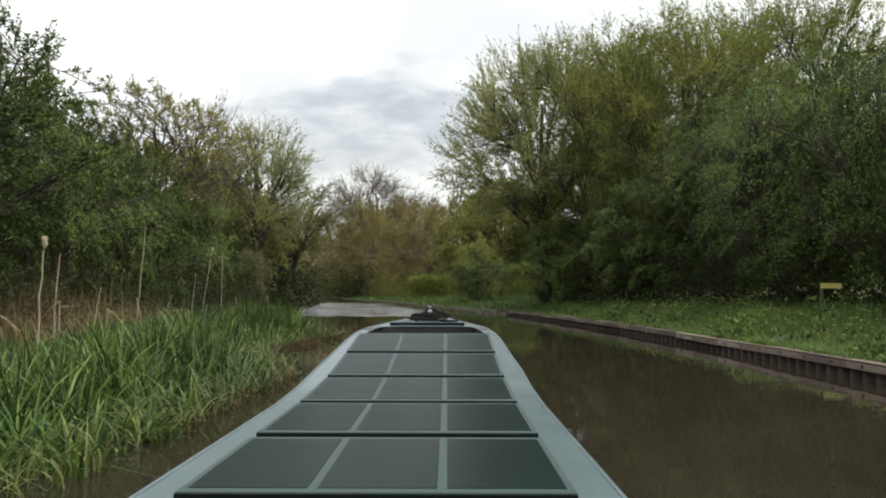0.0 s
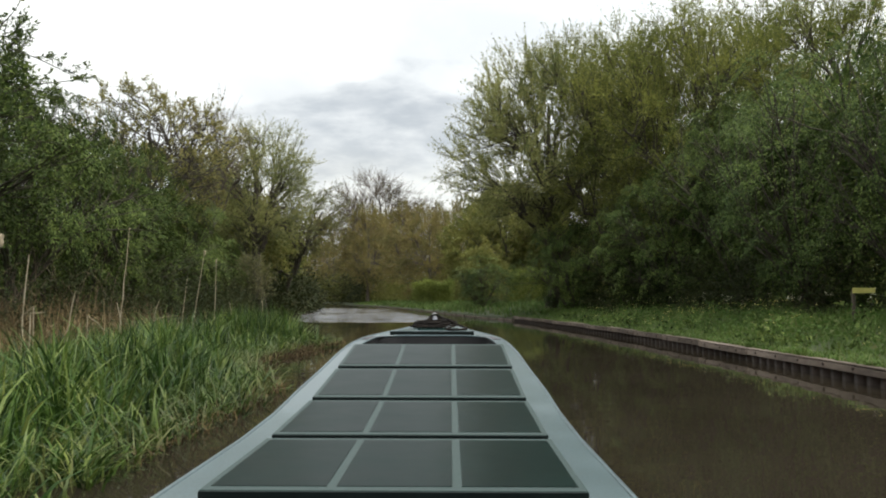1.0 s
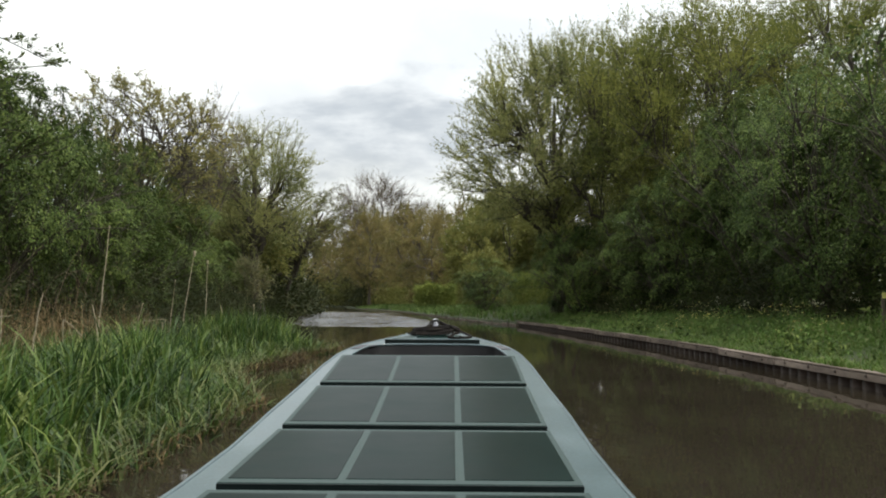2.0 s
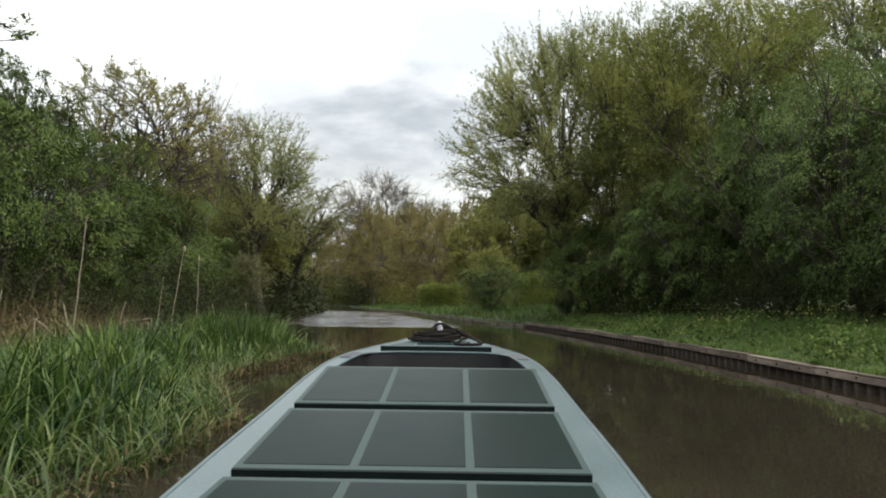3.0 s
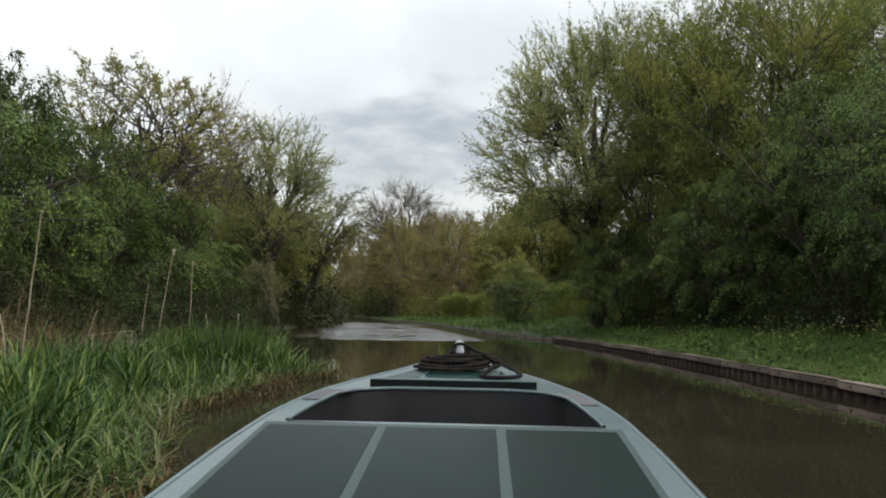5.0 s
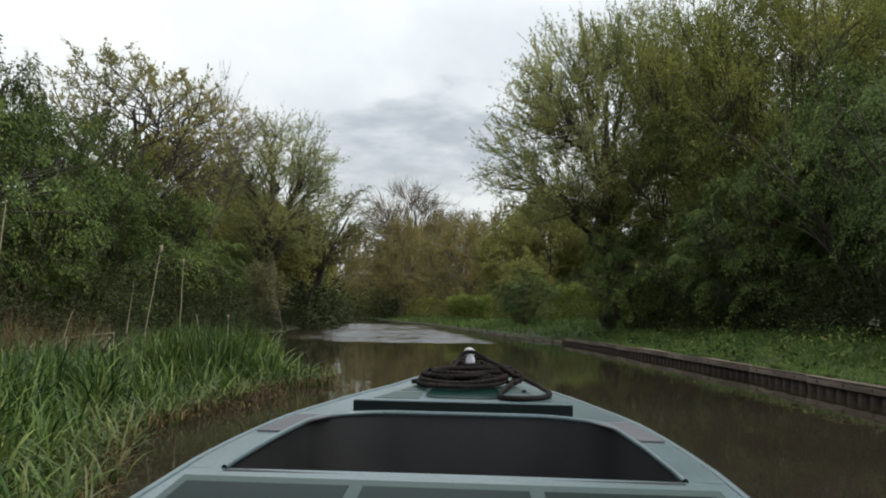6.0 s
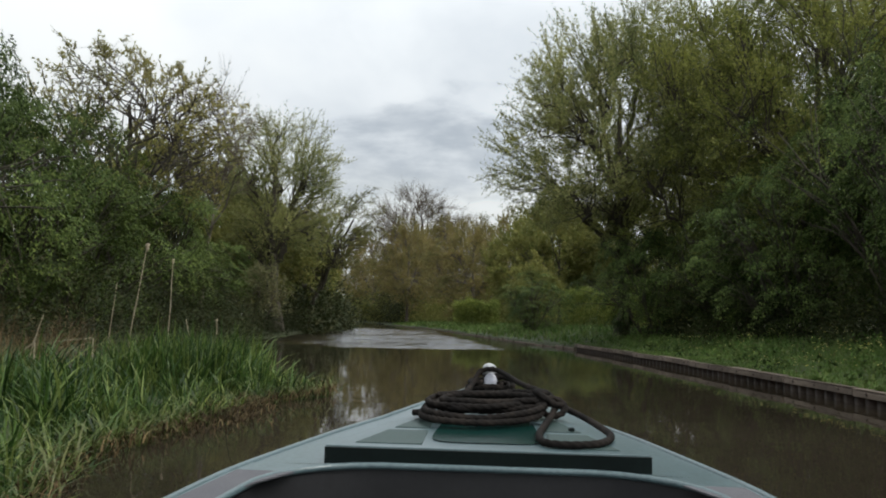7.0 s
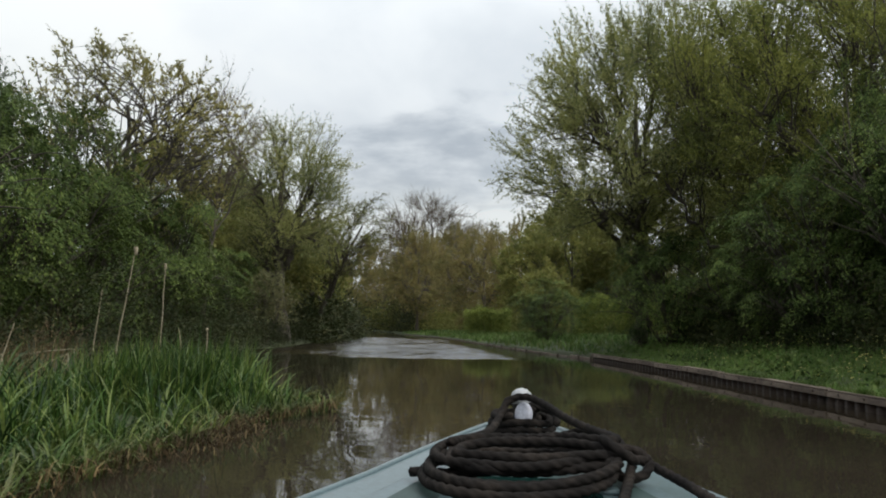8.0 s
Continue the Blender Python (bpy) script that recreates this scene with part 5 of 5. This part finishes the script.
def make_boat():
    boat = tagged(new("narrowboat"), "narrowboat with pale green decks, dark lids and a black well", "boat")
    boat.matrix_basis = pose(BOAT[0], BOAT[1], 0)
    vs = np.concatenate([np.linspace(-14.0, -5.0, 8), np.linspace(-4.8, 1.3, 45), np.linspace(1.36, 1.68, 9)])
    # hull sides meet at the stem and close at the stern bulkhead
    rows = []
    for v in vs:
        b, z = float(beam(v)), float(sheer(v))
        pull = max(0.0, (v - 0.6)) * 0.10
        rows.append([(-b, v, z - 0.004), (-b * 0.985, v - pull * 0.2, z * 0.8), (-b * 0.95, v - pull, z * 0.38), (-b * 0.9, v - pull * 1.6, -0.35), (b * 0.9, v - pull * 1.6, -0.35), (b * 0.95, v - pull, z * 0.38), (b * 0.985, v - pull * 0.2, z * 0.8), (b, v, z - 0.004)])
    part("hull", grid_mesh("hull", rows), BLACK, boat, "black painted steel hull", smooth=False)
    # foredeck plate, rising to the stem
    rows = []
    for v in np.concatenate([[-0.03], np.linspace(0.0, 1.68, 26)]):
        b, z = float(beam(v)), float(sheer(v))
        rows.append([(b * q, v, z + 0.004 * (1 - q * q)) for q in np.linspace(-1, 1, 11)])
    part("foredeck", grid_mesh("foredeck", rows), DECK, boat, "pale green painted foredeck", smooth=True)
    # side decks round the well, with a rounded front corner
    for side, name in ((-1, "side_deck"), (1, "side_deck")):
        rows = []
        for v in np.concatenate([np.linspace(-1.1, -0.4, 6), np.linspace(-0.36, -0.03, 12)]):
            b = float(beam(v))
            inner = b - 0.13
            c = (v + 0.30) / 0.27
            if c > 0:
                inner -= 0.27 * (1 - math.sqrt(max(0.0, 1 - c * c)))
            rows.append([(side * (inner + (b - inner) * q), v, float(sheer(v)) + 0.001) for q in np.linspace(0, 1, 4)][::side])
        part(name, grid_mesh(name, rows), DECK, boat, smooth=True)
        bm = slab([(side * (float(beam(v)) - o), v, float(sheer(v)) - 0.64) for v, o in [(-0.16, 0.03), (-0.16, 0.20), (-0.30, 0.145), (-0.55, 0.115), (-0.55, 0.02)]], 0.643, 0.648)
        part("grip_panel", bm, GRIP, boat, "grey non-slip panel")
        # steel rail at the gunwale
        run = np.array([[side * (float(beam(v)) + 0.004), v, float(sheer(v)) - 0.004] for v in np.concatenate([np.linspace(-14.0, -5.0, 6), np.linspace(-4.8, 1.66, 54)])])
        part("gunwale_rail", mesh_of("gunwale_rail", *tubes(run[None], np.full((1, 60), 0.013), 8)), DECK, boat, smooth=True)
        run = np.array([[side * float(beam(v)) * 0.975, v, float(sheer(v)) - 0.17] for v in np.concatenate([np.linspace(-14.0, -5.0, 6), np.linspace(-4.8, 1.5, 48)])])
        part("rubbing_strake", mesh_of("rubbing_strake", *tubes(run[None], np.full((1, 54), 0.018), 6)), BLACK, boat, smooth=True)
    # rolled edge of the well, and its black inside
    edge = []
    for a in np.linspace(-1, 1, 61):
        side = 1 if a > 0 else -1
        q = abs(a)
        if q > 0.45:
            v = -0.30 - (q - 0.45) / 0.55 * 0.8
            edge.append((side * (float(beam(v)) - 0.13), v, float(sheer(v)) + 0.002))
        else:
            c = min(1.0, max(0.0, (0.45 - q) / 0.18))
            ang = c * math.pi / 2
            if q > 0.27:
                edge.append((side * (float(beam(-0.3 + 0.27 * math.sin(ang))) - 0.13 - 0.27 * (1 - math.cos(ang))), -0.30 + 0.27 * math.sin(ang), float(sheer(-0.30 + 0.27 * math.sin(ang))) + 0.002))
            else:
                w = float(beam(-0.03)) - 0.13 - 0.27
                edge.append((side * w * q / 0.27, -0.03, 0.660))
    edge = np.array(edge)
    part("well_rim", mesh_of("well_rim", *tubes(edge[None], np.full((1, len(edge)), 0.011), 8)), DECK, boat, smooth=True)
    rows = [[(p[0], p[1], p[2] - 0.01) for p in edge], [(p[0], p[1], 0.28) for p in edge]]
    part("well_lining", grid_mesh("well_lining", rows), BLACK, boat)
    part("well_floor", slab([(-0.70, -1.09), (0.70, -1.09), (0.66, -0.7), (0.45, -0.05), (-0.45, -0.05), (-0.66, -0.7)], 0.24, 0.28), BLACK, boat)
    bm = bmesh.new()
    box(bm, -0.72, 0.72, -1.13, -1.10, 0.24, 0.606, 0.004)
    part("well_bulkhead", bm, BLACK, boat)
    # the deck behind falls away to a low flat run with a row of locker covers
    rows = []
    for v in np.concatenate([np.linspace(-14.0, -5.0, 8), np.linspace(-4.8, -1.1, 24)]):
        rows.append([(float(beam(v)) * q, v, float(sheer(v)) + 0.004 * (1 - q * q)) for q in np.linspace(-1, 1, 11)])
    part("aft_deck", grid_mesh("aft_deck", rows), DECK, boat, "pale green painted deck", smooth=True)
    bm = bmesh.new()
    box(bm, -0.96, 0.96, -14.04, -13.99, -0.3, 0.30, 0.006)
    part("stern_bulkhead", bm, EDGE, boat, "dark green stern plate")

    def seat_of(v):
        a, b = float(sheer(v)), float(sheer(v + 1.12))
        return pose(0, v, a - 0.296, math.degrees(math.atan2(b - a, 1.12)))

    lid = slab([(-0.76, 0), (0.76, 0), (0.76, 1.12), (-0.76, 1.12)], 0.27, 0.35, 0.004)
    first = part("locker_cover", lid, PANEL, boat)
    first.matrix_basis = seat_of(-2.42)
    face = part("cover_face", slab([(-0.76, -0.012), (0.76, -0.012), (0.76, -0.002), (-0.76, -0.002)], 0.30, 0.346), EDGE, first, "dark green front edge")
    inset = [part("cover_panel", slab([(x0, 0.06), (x0 + 0.46, 0.06), (x0 + 0.46, 1.06), (x0, 1.06)], 0.3505, 0.3525, 0.0008), DARK_LID, first, "bottle-green inset panel") for x0 in (-0.73, -0.23, 0.27)]
    for k in range(1, 10):
        c = part("locker_cover", first.data, PANEL, boat)
        c.matrix_basis = seat_of(-2.42 - 1.26 * k)
        for piece in (face, *inset):
            part(piece.name.split(".")[0], piece.data, EDGE, c)

    # raised locker lid with its pattern
    lid_shape = [(-0.5, 0.0), (0.5, 0.0), (0.245, 0.86), (-0.245, 0.86)]
    body = part("locker_lid", slab([(u, v, 0.02 * v) for u, v in lid_shape], 0.655, 0.713, 0.003), DECK, boat)
    part("lid_face", slab([(-0.5, -0.014), (0.5, -0.014), (0.5, -0.002), (-0.5, -0.002)], 0.66, 0.709), EDGE, body, "dark green front edge")
    for side in (-1, 1):
        def at(u, v):
            return (side * u, v, 0.02 * v)
        a = [at(0.415, 0.055), at(0.205, 0.055), at(0.205, 0.32), at(0.345, 0.32)]
        b = [at(0.33, 0.375), at(0.205, 0.375), at(0.205, 0.70), at(0.245, 0.70)]
        for shape in (a, b):
            part("side_panel", slab(shape if side < 0 else shape[::-1], 0.7135, 0.7155, 0.0008), PANEL, body, "matt green inset panel")
        bm = bmesh.new()
        box(bm, -0.028, 0.028, -0.022, 0.022, 0, 0.012, 0.005)
        pad = part("hinge", bm, DECK, body, "small pale painted hinge")
        pad.matrix_basis = pose(side * 0.185, 0.55, 0.724)
    # domed gloss cover in the middle
    rows = []
    for q in np.linspace(-1, 1, 15):
        row = []
        for r in np.linspace(-1, 1, 15):
            k = (abs(q) ** 6 + abs(r) ** 6) ** (1 / 6)
            m = max(abs(q), abs(r))
            s = m / k if k > 0 else 1
            u, v = r * s * (0.175 - 0.015 * q), 0.39 + q * s * 0.29
            row.append((u, v, 0.7165 + 0.02 * v + 0.004 * (1 - m ** 4)))
        rows.append(row)
    part("gloss_cover", grid_mesh("gloss_cover", rows), GLOSS, body, "dark bottle-green gloss cover", smooth=True)
    bm = lathe([(0.007, 0), (0.012, 0.003), (0.011, 0.012), (0.004, 0.015)], 10)
    part("knob", bm, EDGE, body).matrix_basis = pose(0.30, 0.40, 0.722)

    # mooring stud at the stem
    stud = part("mooring_stud", lathe([(0.05, 0), (0.05, 0.012), (0.030, 0.02), (0.028, 0.10), (0.032, 0.11)], 14), BLACK, boat, "dark steel stud", smooth=True)
    stud.matrix_basis = pose(0.0, 1.36, 0.738) @ Matrix.Diagonal((1.08, 1.08, 1.04, 1))
    cap = lathe([(0.030, 0.0), (0.034, 0.008), (0.034, 0.024), (0.029, 0.038), (0.017, 0.048), (0.004, 0.052)], 18)
    part("cap", cap, WHITE, stud, "white plastic cap", smooth=True).matrix_basis = pose(0, 0, 0.108)
    drop = bmesh.new()
    bmesh.ops.create_uvsphere(drop, u_segments=18, v_segments=12, radius=0.04)
    for v in drop.verts:
        k = 1.0 if v.co.z > 0 else 1.0 + v.co.z * 9
        v.co = Vector((v.co.x * max(k, 0.25) * 0.72, v.co.y * 0.35 - 0.0, v.co.z * (1.0 if v.co.z > 0 else 1.9)))
    part("lamp_face", drop, GREY, stud, "pale grey teardrop face", smooth=True).matrix_basis = pose(0.006, -0.062, 0.080, -14, 0, 0)


make_boat()


def make_coil():
    rng = np.random.default_rng(91)
    coil = tagged(new("mooring_rope"), "dark heavy mooring rope coiled on the foredeck", "rope")
    coil.matrix_basis = pose(BOAT[0], BOAT[1], 0.735)
    # long loops, open to one side and gathered by a hitch at the other
    runs = []
    kx, ky, steps = 0.215, 0.62, 12
    ends = [-0.262, -0.235, -0.25, -0.205, -0.23, -0.18]
    close = [0.275, 0.20, 0.235, 0.13, 0.165, 0.07]
    away = [0.17, 0.23, 0.13, 0.26, 0.19, 0.10]
    for lap in range(6):
        for k in range(steps):
            a = 2 * math.pi * k / steps
            side = math.sin(a)
            reach = away[lap] if side > 0 else close[lap]
            x = kx - (kx - ends[lap]) * (1 - math.cos(a)) / 2
            y = ky + reach * side * (1 - 0.22 * math.cos(a)) + 0.03 * math.sin(2.1 * lap)
            z = 0.015 + 0.0105 * lap + 0.014 * max(0.0, side) + 0.012 * max(0.0, math.cos(a)) - 0.010 * max(0.0, -side) * (5 - lap) / 5
            runs.append((x + rng.normal(0, 0.006), y + rng.normal(0, 0.008), max(z, 0.014) + rng.uniform(-0.002, 0.004)))
    make_rope("coil", runs, coil)
    make_rope("tail", [(-0.02, 0.50, 0.05), (-0.12, 0.54, 0.03), (-0.22, 0.57, 0.018), (-0.27, 0.60, 0.014), (-0.30, 0.61, 0.014)], coil)
    make_rope("stud_turn", [(-0.20, 0.70, 0.075), (-0.15, 0.90, 0.06), (-0.10, 1.12, 0.055), (-0.07, 1.26, 0.09), (-0.045, 1.295, 0.13), (0.01, 1.285, 0.146), (0.07, 1.22, 0.13), (0.14, 1.06, 0.10), (0.21, 0.90, 0.085), (0.24, 0.78, 0.085), (0.19, 0.72, 0.09), (0.10, 0.80, 0.085), (0.02, 0.92, 0.06), (0.03, 1.06, 0.035)], coil)
    make_rope("back_turn", [(0.05, 0.98, 0.03), (0.13, 1.10, 0.05), (0.20, 1.06, 0.07), (0.25, 0.95, 0.07), (0.26, 0.84, 0.06), (0.22, 0.74, 0.06)], coil)
    make_rope("stud_heap", [(0.115 * math.cos(a) * (1 - 0.012 * a), 1.34 + 0.085 * math.sin(a), 0.016 + 0.004 * a + 0.006 * math.sin(3 * a)) for a in np.linspace(0.5, 17.0, 30)], coil)
    make_rope("stud_lashing", [(-0.07 + 0.0, 1.30, 0.03)] + [(0.058 * math.cos(a), 1.36 + 0.058 * math.sin(a), 0.03 + 0.006 * a) for a in np.linspace(2.6, 15.0, 24)] + [(0.10, 1.28, 0.10), (0.11, 1.2, 0.06)], coil)
    make_rope("hanging_loop", [(0.20, 0.76, 0.05), (0.29, 0.78, 0.035), (0.36, 0.64, 0.015), (0.41, 0.42, 0.0), (0.415, 0.24, -0.004), (0.36, 0.10, -0.006), (0.26, 0.055, -0.007), (0.185, 0.09, -0.006), (0.175, 0.22, -0.003), (0.205, 0.42, 0.0), (0.245, 0.60, 0.02), (0.27, 0.72, 0.05), (0.25, 0.80, 0.06)], coil)
    knot = [(0.25 + 0.048 * math.cos(a), 0.64 + 0.05 * math.sin(a) * 0.6, 0.045 + 0.030 * math.sin(a)) for a in np.linspace(0, 6.4, 14)]
    knot += [(0.225 + 0.04 * math.cos(a), 0.63 + 0.045 * math.sin(a), 0.078 - 0.025 * math.cos(a)) for a in np.linspace(0.4, 6.0, 12)]
    make_rope("knot", knot, coil)


make_coil()
